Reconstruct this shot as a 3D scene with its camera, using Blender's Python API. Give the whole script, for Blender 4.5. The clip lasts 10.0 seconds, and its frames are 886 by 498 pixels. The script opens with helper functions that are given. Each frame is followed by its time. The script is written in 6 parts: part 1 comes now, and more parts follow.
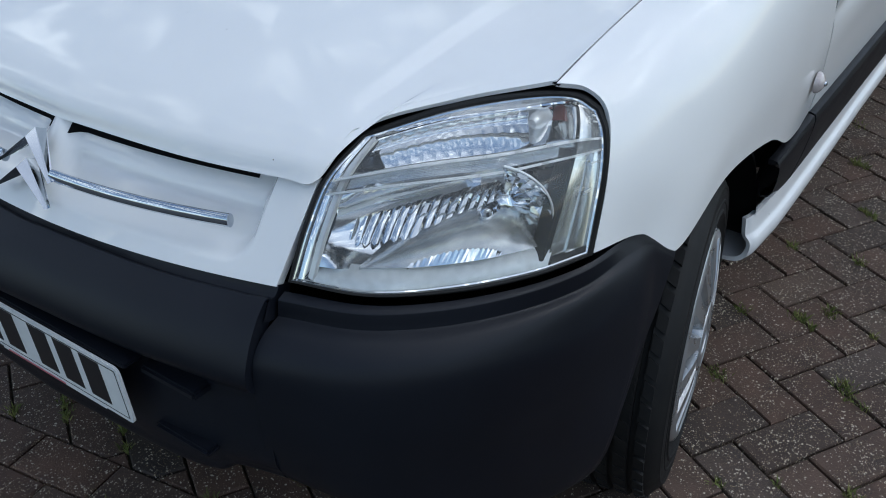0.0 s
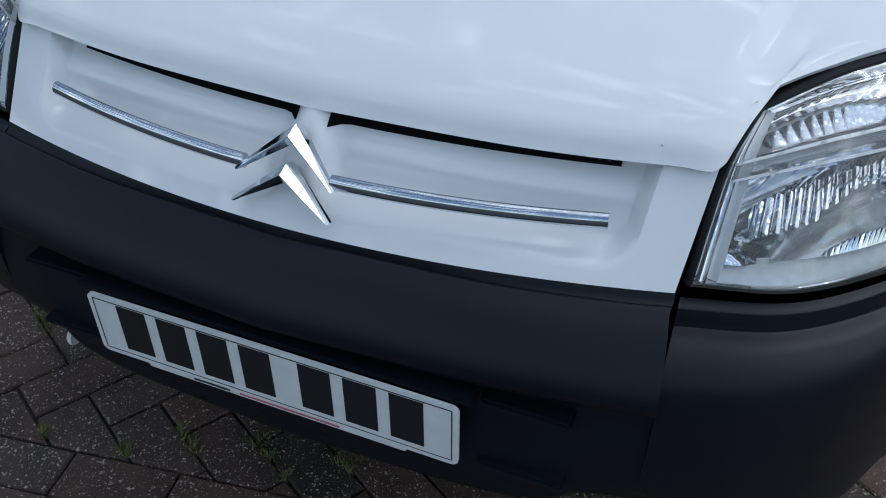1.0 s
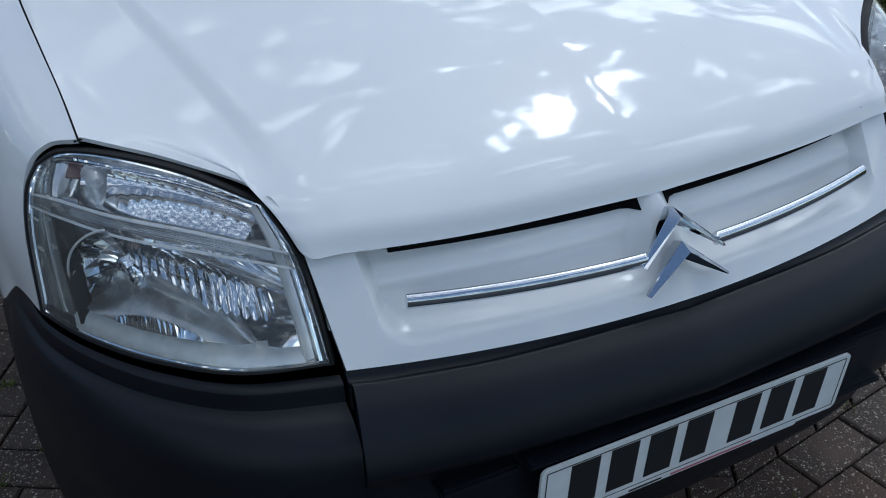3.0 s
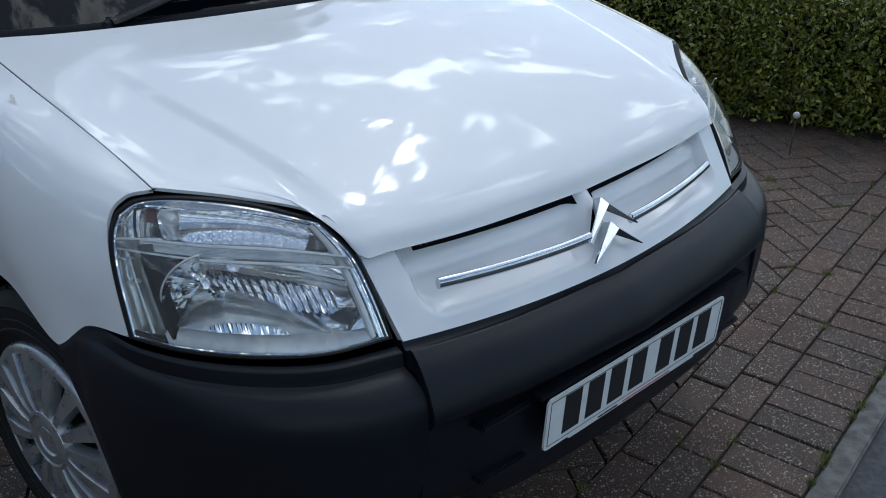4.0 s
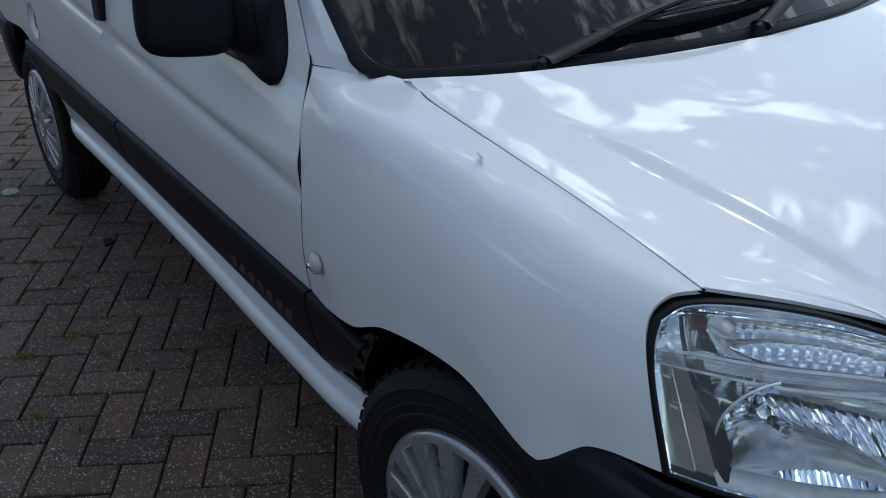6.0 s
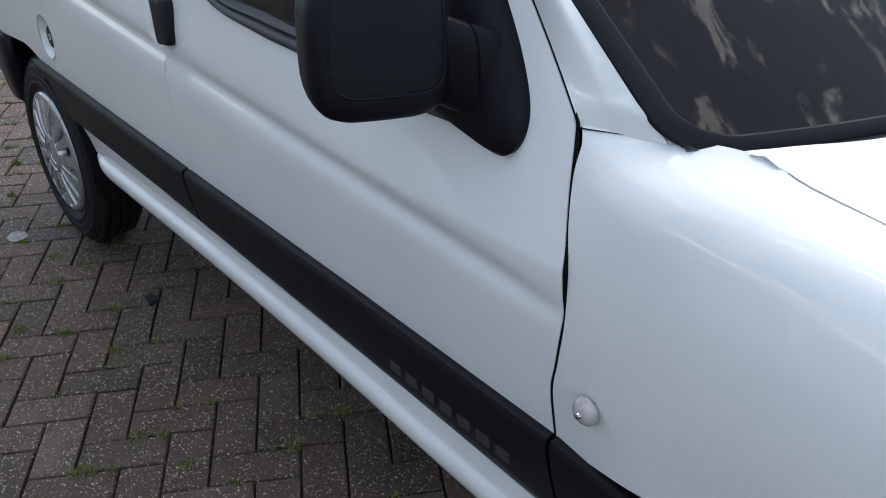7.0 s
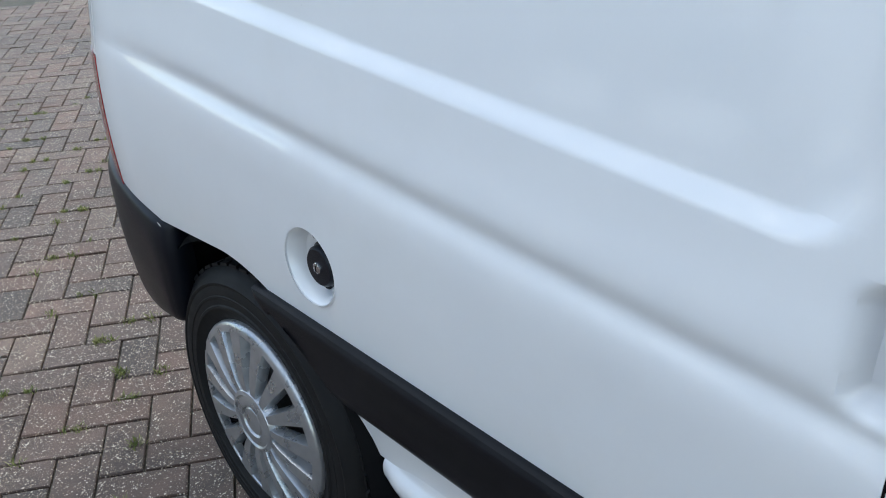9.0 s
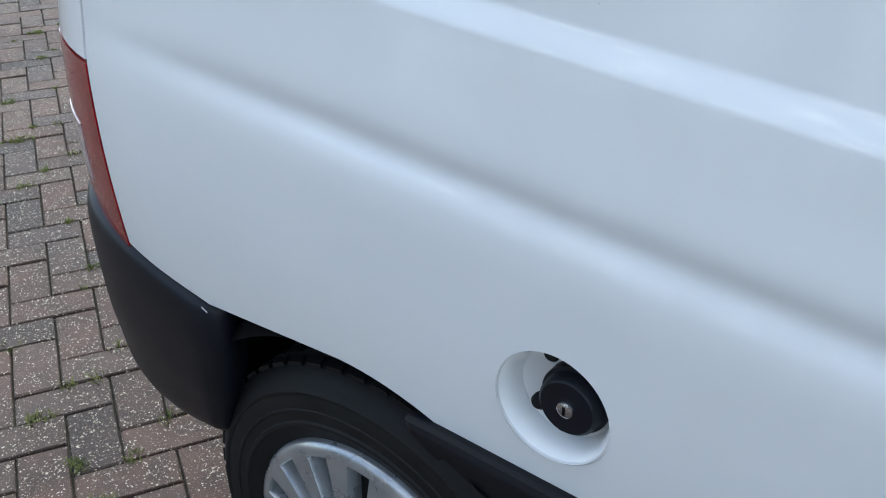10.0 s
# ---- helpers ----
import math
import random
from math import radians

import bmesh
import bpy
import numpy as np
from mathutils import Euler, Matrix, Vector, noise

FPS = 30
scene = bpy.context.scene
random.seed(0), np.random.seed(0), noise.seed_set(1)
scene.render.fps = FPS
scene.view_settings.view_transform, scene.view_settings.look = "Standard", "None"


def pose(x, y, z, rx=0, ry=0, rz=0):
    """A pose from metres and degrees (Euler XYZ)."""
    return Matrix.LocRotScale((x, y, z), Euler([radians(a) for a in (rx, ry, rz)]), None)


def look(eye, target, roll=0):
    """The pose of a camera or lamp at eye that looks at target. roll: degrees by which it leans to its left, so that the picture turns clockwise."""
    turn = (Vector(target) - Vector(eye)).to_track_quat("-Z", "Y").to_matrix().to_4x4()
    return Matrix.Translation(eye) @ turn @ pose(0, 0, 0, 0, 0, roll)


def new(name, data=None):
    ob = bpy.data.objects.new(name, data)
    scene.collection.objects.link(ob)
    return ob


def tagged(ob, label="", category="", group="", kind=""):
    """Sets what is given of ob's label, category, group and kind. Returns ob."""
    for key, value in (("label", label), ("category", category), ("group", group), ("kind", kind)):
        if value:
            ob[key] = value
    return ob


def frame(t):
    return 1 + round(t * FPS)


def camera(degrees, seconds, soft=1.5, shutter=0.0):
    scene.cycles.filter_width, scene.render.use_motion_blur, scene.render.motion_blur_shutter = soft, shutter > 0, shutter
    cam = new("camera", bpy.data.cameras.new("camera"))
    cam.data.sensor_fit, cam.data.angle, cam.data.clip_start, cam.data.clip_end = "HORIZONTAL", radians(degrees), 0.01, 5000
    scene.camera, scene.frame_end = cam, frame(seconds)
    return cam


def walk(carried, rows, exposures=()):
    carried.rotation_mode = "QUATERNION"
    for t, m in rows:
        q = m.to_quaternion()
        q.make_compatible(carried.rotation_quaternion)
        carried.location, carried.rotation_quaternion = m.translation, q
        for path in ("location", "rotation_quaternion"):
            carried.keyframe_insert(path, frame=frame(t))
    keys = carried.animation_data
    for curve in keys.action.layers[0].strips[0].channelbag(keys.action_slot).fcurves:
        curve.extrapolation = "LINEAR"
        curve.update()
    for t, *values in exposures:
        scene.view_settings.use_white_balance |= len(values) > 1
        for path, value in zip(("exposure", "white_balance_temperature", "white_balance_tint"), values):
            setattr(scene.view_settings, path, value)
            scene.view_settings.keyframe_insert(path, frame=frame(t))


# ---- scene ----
cam = camera(50.8, 10.0, soft=1.0)
PATH = [
    (0, (1.197, -0.505, 1.337), (0.207, 0.854, 0.254), -1.4),
    (0.5, (0.857, -0.616, 1.346), (0.074, 0.845, 0.227), -1.4),
    (0.6, (0.789, -0.638, 1.349), (0.049, 0.832, 0.213), -1.1),
    (1, (0.507, -0.669, 1.307), (-0.075, 0.817, 0.101), 1.5),
    (1.5, (0.161, -0.639, 1.339), (-0.184, 0.908, 0.119), 2.4),
    (2, (-0.163, -0.685, 1.382), (-0.166, 0.912, 0.178), -0.4),
    (3.3, (-0.923, -0.659, 1.353), (0.058, 0.766, 0.349), -0.1),
    (3.5, (-1.052, -0.671, 1.356), (0.057, 0.664, 0.361), 0.3),
    (4, (-1.232, -0.761, 1.41), (-0.004, 0.547, 0.524), 0.2),
    (4.5, (-1.325, -0.887, 1.465), (-0.208, 0.571, 0.674), -0.5),
    (5, (-1.402, -0.741, 1.44), (-0.355, 0.754, 0.622), -1.0),
    (5.5, (-1.495, -0.466, 1.45), (-0.422, 0.99, 0.596), -0.9),
    (6, (-1.47, -0.156, 1.407), (-0.454, 1.325, 0.525), -0.6),
    (6.2, (-1.458, -0.016, 1.405), (-0.465, 1.477, 0.52), -0.7),
    (7.3, (-1.524, 0.82, 1.36), (-0.433, 2.189, 0.393), -2.3),
    (7.5, (-1.510, 1.000, 1.347), (-0.426, 2.372, 0.376), -1.6),
    (8, (-1.512, 1.392, 1.357), (-0.391, 2.764, 0.429), -1.5),
    (8.5, (-1.538, 1.789, 1.374), (-0.349, 3.13, 0.485), -2.2),
    (9, (-1.457, 2.182, 1.345), (-0.282, 3.533, 0.454), -2.7),
    (9.5, (-1.405, 2.499, 1.321), (-0.165, 3.745, 0.367), -1.2),
    (10, (-1.411, 2.889, 1.293), (-0.036, 3.935, 0.286), -0.5),
]
walk(cam, [(t, look(eye, target, roll)) for t, eye, target, roll in PATH],
     [(0.0, 0.62, 6200, 5), (1.0, 0.54, 6100, 5), (2.2, 0.44, 6050, 5), (3.3, 0.36, 6050, 5), (4.0, 0.46, 6100, 5), (4.5, 0.35, 6000, 5), (6.2, 0.34, 6000, 5), (7.4, 2.02, 7150, 7), (8.0, 2.33, 7400, 7), (8.5, 2.11, 7050, 7), (9.2, 1.85, 6450, 4), (10.0, 1.80, 6400, 4)])

# ---- sky, sun ----
SUN_AZ, SUN_EL = radians(60), radians(54)
world = bpy.data.worlds.new("sky")
scene.world = world
world.use_nodes = True
wn, wl = world.node_tree.nodes, world.node_tree.links
wn.clear()
sky = wn.new("ShaderNodeTexSky")
sky.sky_type, sky.sun_disc = "NISHITA", False
sky.sun_elevation, sky.sun_rotation = SUN_EL, SUN_AZ
sky.dust_density = 0.7
sun_dir = Vector((math.sin(SUN_AZ) * math.cos(SUN_EL), math.cos(SUN_AZ) * math.cos(SUN_EL), math.sin(SUN_EL)))
tc = wn.new("ShaderNodeTexCoord")
cl = wn.new("ShaderNodeMapping")
cl.inputs["Scale"].default_value = (1.0, 1.0, 1.9)
cl.inputs["Location"].default_value = (3.1, 0.4, 1.7)
n1 = wn.new("ShaderNodeTexNoise")
n1.inputs["Scale"].default_value, n1.inputs["Detail"].default_value, n1.inputs["Roughness"].default_value = 8.5, 15.0, 0.63
n1.inputs["Distortion"].default_value = 0.35
cover = wn.new("ShaderNodeMapRange")
cover.interpolation_type = "SMOOTHSTEP"
cover.inputs["From Min"].default_value, cover.inputs["From Max"].default_value = 0.525, 0.635
# broken cumulus: grey bodies, white rims, brightest round the veiled sun
body = wn.new("ShaderNodeValToRGB")
e = body.color_ramp.elements
e[0].position, e[0].color, e[1].position, e[1].color = 0.49, (7.0, 7.5, 8.3, 1), 0.76, (5.0, 5.4, 6.1, 1)
rim_tone = body.color_ramp.elements.new(0.62)
rim_tone.color = (12.0, 12.3, 12.8, 1)
near_sun = wn.new("ShaderNodeVectorMath")
near_sun.operation = "DOT_PRODUCT"
near_sun.inputs[1].default_value = sun_dir
veil = wn.new("ShaderNodeFloatCurve")
for at, gain in ((0.75, 0.018), (0.90, 0.027), (0.975, 0.055)):
    veil.mapping.curves[0].points.new(at, gain)
veil.mapping.curves[0].points[0].location = (0.0, 0.016)
veil.mapping.curves[0].points[-1].location = (1.0, 0.9)
veil.mapping.update()
gain = wn.new("ShaderNodeMath")
gain.operation, gain.inputs[1].default_value = "MULTIPLY", 74.0
lit = wn.new("ShaderNodeVectorMath")
lit.operation = "SCALE"
mixc = wn.new("ShaderNodeMix")
mixc.data_type = "RGBA"
bg = wn.new("ShaderNodeBackground")
bg.inputs["Strength"].default_value = 0.10
wo = wn.new("ShaderNodeOutputWorld")
wl.new(tc.outputs["Generated"], cl.inputs["Vector"])
wl.new(cl.outputs["Vector"], n1.inputs["Vector"])
wl.new(n1.outputs["Fac"], cover.inputs["Value"])
wl.new(n1.outputs["Fac"], body.inputs["Fac"])
wl.new(tc.outputs["Generated"], near_sun.inputs[0])
wl.new(near_sun.outputs["Value"], veil.inputs["Value"])
wl.new(veil.outputs["Value"], gain.inputs[0])
wl.new(body.outputs["Color"], lit.inputs[0])
wl.new(gain.outputs[0], lit.inputs["Scale"])
wl.new(cover.outputs["Result"], mixc.inputs["Factor"])
wl.new(sky.outputs["Color"], mixc.inputs["A"])
wl.new(lit.outputs["Vector"], mixc.inputs["B"])
wl.new(mixc.outputs["Result"], bg.inputs["Color"])
wl.new(bg.outputs["Background"], wo.inputs["Surface"])

sun_data = bpy.data.lights.new("sun", "SUN")
sun_data.energy, sun_data.angle, sun_data.color = 0.5, radians(100), (1.0, 0.95, 0.87)
sun = new("sun", sun_data)
sun.matrix_world = look(sun_dir * 30, (0, 0, 0))

# ---- materials ----
def rgba(c):
    return (c[0], c[1], c[2], 1.0)


def surf(name, col, col2=None, scale=20.0, rough=0.5, rough2=None, metal=0.0, bump=0.0, bscale=200.0, coat=0.0, spec=0.5, rand=0.0, lo=0.35, hi=0.65):
    """A surface whose colour and roughness drift between two values over a coarse noise, with a fine relief on top."""
    m = bpy.data.materials.new(name)
    m.use_nodes = True
    nt = m.node_tree
    b = nt.nodes["Principled BSDF"]
    b.inputs["Metallic"].default_value = metal
    b.inputs["Coat Weight"].default_value = coat
    b.inputs["Coat Roughness"].default_value = 0.03
    b.inputs["Specular IOR Level"].default_value = spec
    co = nt.nodes.new("ShaderNodeTexCoord")
    nz = nt.nodes.new("ShaderNodeTexNoise")
    nz.inputs["Scale"].default_value, nz.inputs["Detail"].default_value = scale, 6.0
    nt.links.new(co.outputs["Object"], nz.inputs["Vector"])
    rp = nt.nodes.new("ShaderNodeValToRGB")
    rp.color_ramp.elements[0].position, rp.color_ramp.elements[1].position = lo, hi
    rp.color_ramp.elements[0].color, rp.color_ramp.elements[1].color = rgba(col), rgba(col2 or col)
    nt.links.new(nz.outputs["Fac"], rp.inputs["Fac"])
    out = rp.outputs["Color"]
    if rand:
        oi = nt.nodes.new("ShaderNodeObjectInfo")
        hs = nt.nodes.new("ShaderNodeHueSaturation")
        mr = nt.nodes.new("ShaderNodeMapRange")
        mr.inputs["To Min"].default_value, mr.inputs["To Max"].default_value = 1 - rand, 1 + rand
        nt.links.new(oi.outputs["Random"], mr.inputs["Value"])
        nt.links.new(mr.outputs["Result"], hs.inputs["Value"])
        nt.links.new(out, hs.inputs["Color"])
        out = hs.outputs["Color"]
    nt.links.new(out, b.inputs["Base Color"])
    rr = nt.nodes.new("ShaderNodeMapRange")
    rr.inputs["From Min"].default_value, rr.inputs["From Max"].default_value = 0.3, 0.7
    rr.inputs["To Min"].default_value, rr.inputs["To Max"].default_value = rough, rough if rough2 is None else rough2
    nt.links.new(nz.outputs["Fac"], rr.inputs["Value"])
    nt.links.new(rr.outputs["Result"], b.inputs["Roughness"])
    if bump:
        nb = nt.nodes.new("ShaderNodeTexNoise")
        nb.inputs["Scale"].default_value, nb.inputs["Detail"].default_value = bscale, 3.0
        nt.links.new(co.outputs["Object"], nb.inputs["Vector"])
        bp = nt.nodes.new("ShaderNodeBump")
        bp.inputs["Strength"].default_value, bp.inputs["Distance"].default_value = min(1.0, bump), 0.002
        nt.links.new(nb.outputs["Fac"], bp.inputs["Height"])
        nt.links.new(bp.outputs["Normal"], b.inputs["Normal"])
    return m


def pane(name, tint, ior=1.5, rough=0.0, haze=0.0):
    """Thin clear sheet: seen through, with a Fresnel gloss; haze: the share of light that its weathered skin scatters."""
    m = bpy.data.materials.new(name)
    m.use_nodes = True
    nt = m.node_tree
    nt.nodes.clear()
    o = nt.nodes.new("ShaderNodeOutputMaterial")
    mx = nt.nodes.new("ShaderNodeMixShader")
    tr = nt.nodes.new("ShaderNodeBsdfTransparent")
    tr.inputs["Color"].default_value = rgba(tint)
    gl = nt.nodes.new("ShaderNodeBsdfGlossy")
    gl.inputs["Roughness"].default_value = rough
    fr = nt.nodes.new("ShaderNodeFresnel")
    fr.inputs["IOR"].default_value = ior
    nt.links.new(fr.outputs["Fac"], mx.inputs["Fac"])
    clear = tr.outputs["BSDF"]
    if haze:
        df = nt.nodes.new("ShaderNodeBsdfDiffuse")
        df.inputs["Color"].default_value = (0.80, 0.80, 0.78, 1)
        hz = nt.nodes.new("ShaderNodeMixShader")
        co = nt.nodes.new("ShaderNodeTexCoord")
        nz = nt.nodes.new("ShaderNodeTexNoise")
        nz.inputs["Scale"].default_value, nz.inputs["Detail"].default_value = 14.0, 6.0
        mr = nt.nodes.new("ShaderNodeMapRange")
        mr.inputs["From Min"].default_value, mr.inputs["From Max"].default_value = 0.3, 0.7
        mr.inputs["To Min"].default_value, mr.inputs["To Max"].default_value = haze * 0.5, haze * 1.5
        nt.links.new(co.outputs["Object"], nz.inputs["Vector"])
        nt.links.new(nz.outputs["Fac"], mr.inputs["Value"])
        nt.links.new(mr.outputs["Result"], hz.inputs["Fac"])
        nt.links.new(clear, hz.inputs[1])
        nt.links.new(df.outputs["BSDF"], hz.inputs[2])
        clear = hz.outputs["Shader"]
    nt.links.new(clear, mx.inputs[1])
    nt.links.new(gl.outputs["BSDF"], mx.inputs[2])
    nt.links.new(mx.outputs["Shader"], o.inputs["Surface"])
    return m


def speckled(name, dark, light, fleck, joint_scale=170.0):
    """Worn concrete block: two dull tones, pale stone flecks and a gritty relief; each block has its own tone."""
    m = bpy.data.materials.new(name)
    m.use_nodes = True
    nt = m.node_tree
    N, L = nt.nodes, nt.links
    b = N["Principled BSDF"]
    geo, oi, gi = N.new("ShaderNodeNewGeometry"), N.new("ShaderNodeObjectInfo"), N.new("ShaderNodeMath")
    gi.operation = "ADD"
    L.new(oi.outputs["Random"], gi.inputs[0])
    L.new(geo.outputs["Random Per Island"], gi.inputs[1])
    fr = N.new("ShaderNodeMath")
    fr.operation = "FRACT"
    L.new(gi.outputs[0], fr.inputs[0])
    tone = N.new("ShaderNodeValToRGB")
    e = tone.color_ramp.elements
    e[0].position, e[0].color, e[1].position, e[1].color = 0.0, rgba(dark), 1.0, rgba(light)
    for at, c in ((0.22, (light[0] * 0.80, light[1] * 0.66, light[2] * 0.62)), (0.45, (light[0] * 0.66, light[1] * 0.68, light[2] * 0.74)), (0.66, (light[0] * 0.98, light[1] * 0.82, light[2] * 0.77)), (0.84, (light[0] * 0.72, light[1] * 0.62, light[2] * 0.60))):
        mid = tone.color_ramp.elements.new(at)
        mid.color = rgba(c)
    L.new(fr.outputs[0], tone.inputs["Fac"])
    cn = N.new("ShaderNodeTexNoise")
    cn.inputs["Scale"].default_value, cn.inputs["Detail"].default_value = 14.0, 8.0
    L.new(geo.outputs["Position"], cn.inputs["Vector"])
    blot = N.new("ShaderNodeMix")
    blot.data_type, blot.blend_type = "RGBA", "MULTIPLY"
    blot.inputs["Factor"].default_value = 0.8
    br = N.new("ShaderNodeValToRGB")
    br.color_ramp.elements[0].position, br.color_ramp.elements[1].position = 0.3, 0.72
    br.color_ramp.elements[0].color, br.color_ramp.elements[1].color = (0.50, 0.48, 0.46, 1), (1.25, 1.20, 1.14, 1)
    L.new(cn.outputs["Fac"], br.inputs["Fac"])
    L.new(tone.outputs["Color"], blot.inputs["A"])
    L.new(br.outputs["Color"], blot.inputs["B"])
    warp = N.new("ShaderNodeTexNoise")
    warp.inputs["Scale"].default_value, warp.inputs["Detail"].default_value = 220.0, 2.0
    L.new(geo.outputs["Position"], warp.inputs["Vector"])
    push = N.new("ShaderNodeMix")
    push.data_type, push.blend_type = "RGBA", "LINEAR_LIGHT"
    push.inputs["Factor"].default_value = 0.0035
    L.new(geo.outputs["Position"], push.inputs["A"])
    L.new(warp.outputs["Color"], push.inputs["B"])
    # broad dirt over many blocks
    dn = N.new("ShaderNodeTexNoise")
    dn.inputs["Scale"].default_value, dn.inputs["Detail"].default_value = 2.1, 7.0
    L.new(geo.outputs["Position"], dn.inputs["Vector"])
    dr = N.new("ShaderNodeValToRGB")
    dr.color_ramp.elements[0].position, dr.color_ramp.elements[1].position = 0.36, 0.62
    dr.color_ramp.elements[0].color, dr.color_ramp.elements[1].color = (0.68, 0.66, 0.64, 1), (1.10, 1.08, 1.06, 1)
    L.new(dn.outputs["Fac"], dr.inputs["Fac"])
    grime = N.new("ShaderNodeMix")
    grime.data_type, grime.blend_type = "RGBA", "MULTIPLY"
    grime.inputs["Factor"].default_value = 1.0
    L.new(blot.outputs["Result"], grime.inputs["A"])
    L.new(dr.outputs["Color"], grime.inputs["B"])
    last = grime.outputs["Result"]
    # pale stone flecks of two sizes, each bent out of round
    for scale, keep, reach, tint in ((joint_scale, 0.60, 0.57, fleck), (joint_scale * 1.8, 0.58, 0.50, (fleck[0] * 0.66, fleck[1] * 0.58, fleck[2] * 0.47)), (joint_scale * 1.3, 0.86, 0.5, (0.02, 0.018, 0.017))):
        vo = N.new("ShaderNodeTexVoronoi")
        vo.inputs["Scale"].default_value = scale
        L.new(push.outputs["Result"], vo.inputs["Vector"])
        th = N.new("ShaderNodeSeparateColor")
        L.new(vo.outputs["Color"], th.inputs["Color"])
        pick = N.new("ShaderNodeMath")
        pick.operation = "GREATER_THAN"
        patch = N.new("ShaderNodeMapRange")
        patch.inputs["From Min"].default_value, patch.inputs["From Max"].default_value = 0.35, 0.65
        patch.inputs["To Min"].default_value, patch.inputs["To Max"].default_value = keep, keep + 0.30
        L.new(cn.outputs["Fac"], patch.inputs["Value"])
        L.new(patch.outputs["Result"], pick.inputs[1])
        L.new(th.outputs["Red"], pick.inputs[0])
        near = N.new("ShaderNodeMath")
        near.operation = "LESS_THAN"
        size = N.new("ShaderNodeMath")
        size.operation, size.inputs[1].default_value = "MULTIPLY", reach
        L.new(th.outputs["Green"], size.inputs[0])
        L.new(vo.outputs["Distance"], near.inputs[0])
        L.new(size.outputs[0], near.inputs[1])
        both = N.new("ShaderNodeMath")
        both.operation = "MULTIPLY"
        L.new(pick.outputs[0], both.inputs[0])
        L.new(near.outputs[0], both.inputs[1])
        fl = N.new("ShaderNodeMix")
        fl.data_type = "RGBA"
        fl.inputs["B"].default_value = rgba(tint)
        L.new(both.outputs[0], fl.inputs["Factor"])
        L.new(last, fl.inputs["A"])
        last = fl.outputs["Result"]
    L.new(fl.outputs["Result"], b.inputs["Base Color"])
    b.inputs["Roughness"].default_value = 0.78
    fine = N.new("ShaderNodeTexNoise")
    fine.inputs["Scale"].default_value, fine.inputs["Detail"].default_value = 260.0, 4.0
    L.new(geo.outputs["Position"], fine.inputs["Vector"])
    bp = N.new("ShaderNodeBump")
    bp.inputs["Strength"].default_value, bp.inputs["Distance"].default_value = 0.7, 0.003
    L.new(fine.outputs["Fac"], bp.inputs["Height"])
    L.new(bp.outputs["Normal"], b.inputs["Normal"])
    return m


PAINT = surf("white_paint", (0.785, 0.785, 0.78), (0.815, 0.812, 0.80), 3.0, 0.45, 0.5, coat=1.0, spec=0.15)


def weather(m):
    """Road film and small specks on old paint."""
    N, L = m.node_tree.nodes, m.node_tree.links
    b = N["Principled BSDF"]
    b.inputs["Coat Roughness"].default_value = 0.04
    co = N.new("ShaderNodeTexCoord")
    base = b.inputs["Base Color"].links[0].from_socket
    film = N.new("ShaderNodeTexNoise")
    film.inputs["Scale"].default_value, film.inputs["Detail"].default_value, film.inputs["Roughness"].default_value = 1.7, 9.0, 0.62
    L.new(co.outputs["Object"], film.inputs["Vector"])
    fr = N.new("ShaderNodeMapRange")
    fr.inputs["From Min"].default_value, fr.inputs["From Max"].default_value = 0.5, 0.75
    fr.inputs["To Min"].default_value, fr.inputs["To Max"].default_value = 0.0, 0.35
    L.new(film.outputs["Fac"], fr.inputs["Value"])
    mx = N.new("ShaderNodeMix")
    mx.data_type = "RGBA"
    mx.inputs["B"].default_value = (0.66, 0.645, 0.60, 1)
    L.new(fr.outputs["Result"], mx.inputs["Factor"])
    L.new(base, mx.inputs["A"])
    vo = N.new("ShaderNodeTexVoronoi")
    vo.inputs["Scale"].default_value = 22.0
    L.new(co.outputs["Object"], vo.inputs["Vector"])
    sp = N.new("ShaderNodeSeparateColor")
    L.new(vo.outputs["Color"], sp.inputs["Color"])
    size = N.new("ShaderNodeMapRange")
    size.inputs["From Min"].default_value, size.inputs["From Max"].default_value = 0.86, 1.0
    size.inputs["To Min"].default_value, size.inputs["To Max"].default_value = 0.0, 0.045
    L.new(sp.outputs["Red"], size.inputs["Value"])
    near = N.new("ShaderNodeMath")
    near.operation = "LESS_THAN"
    L.new(vo.outputs["Distance"], near.inputs[0])
    L.new(size.outputs["Result"], near.inputs[1])
    dim = N.new("ShaderNodeMath")
    dim.operation = "MULTIPLY"
    L.new(near.outputs[0], dim.inputs[0])
    L.new(sp.outputs["Green"], dim.inputs[1])
    m2 = N.new("ShaderNodeMix")
    m2.data_type = "RGBA"
    m2.inputs["B"].default_value = (0.16, 0.14, 0.11, 1)
    L.new(dim.outputs[0], m2.inputs["Factor"])
    L.new(mx.outputs["Result"], m2.inputs["A"])
    L.new(m2.outputs["Result"], b.inputs["Base Color"])


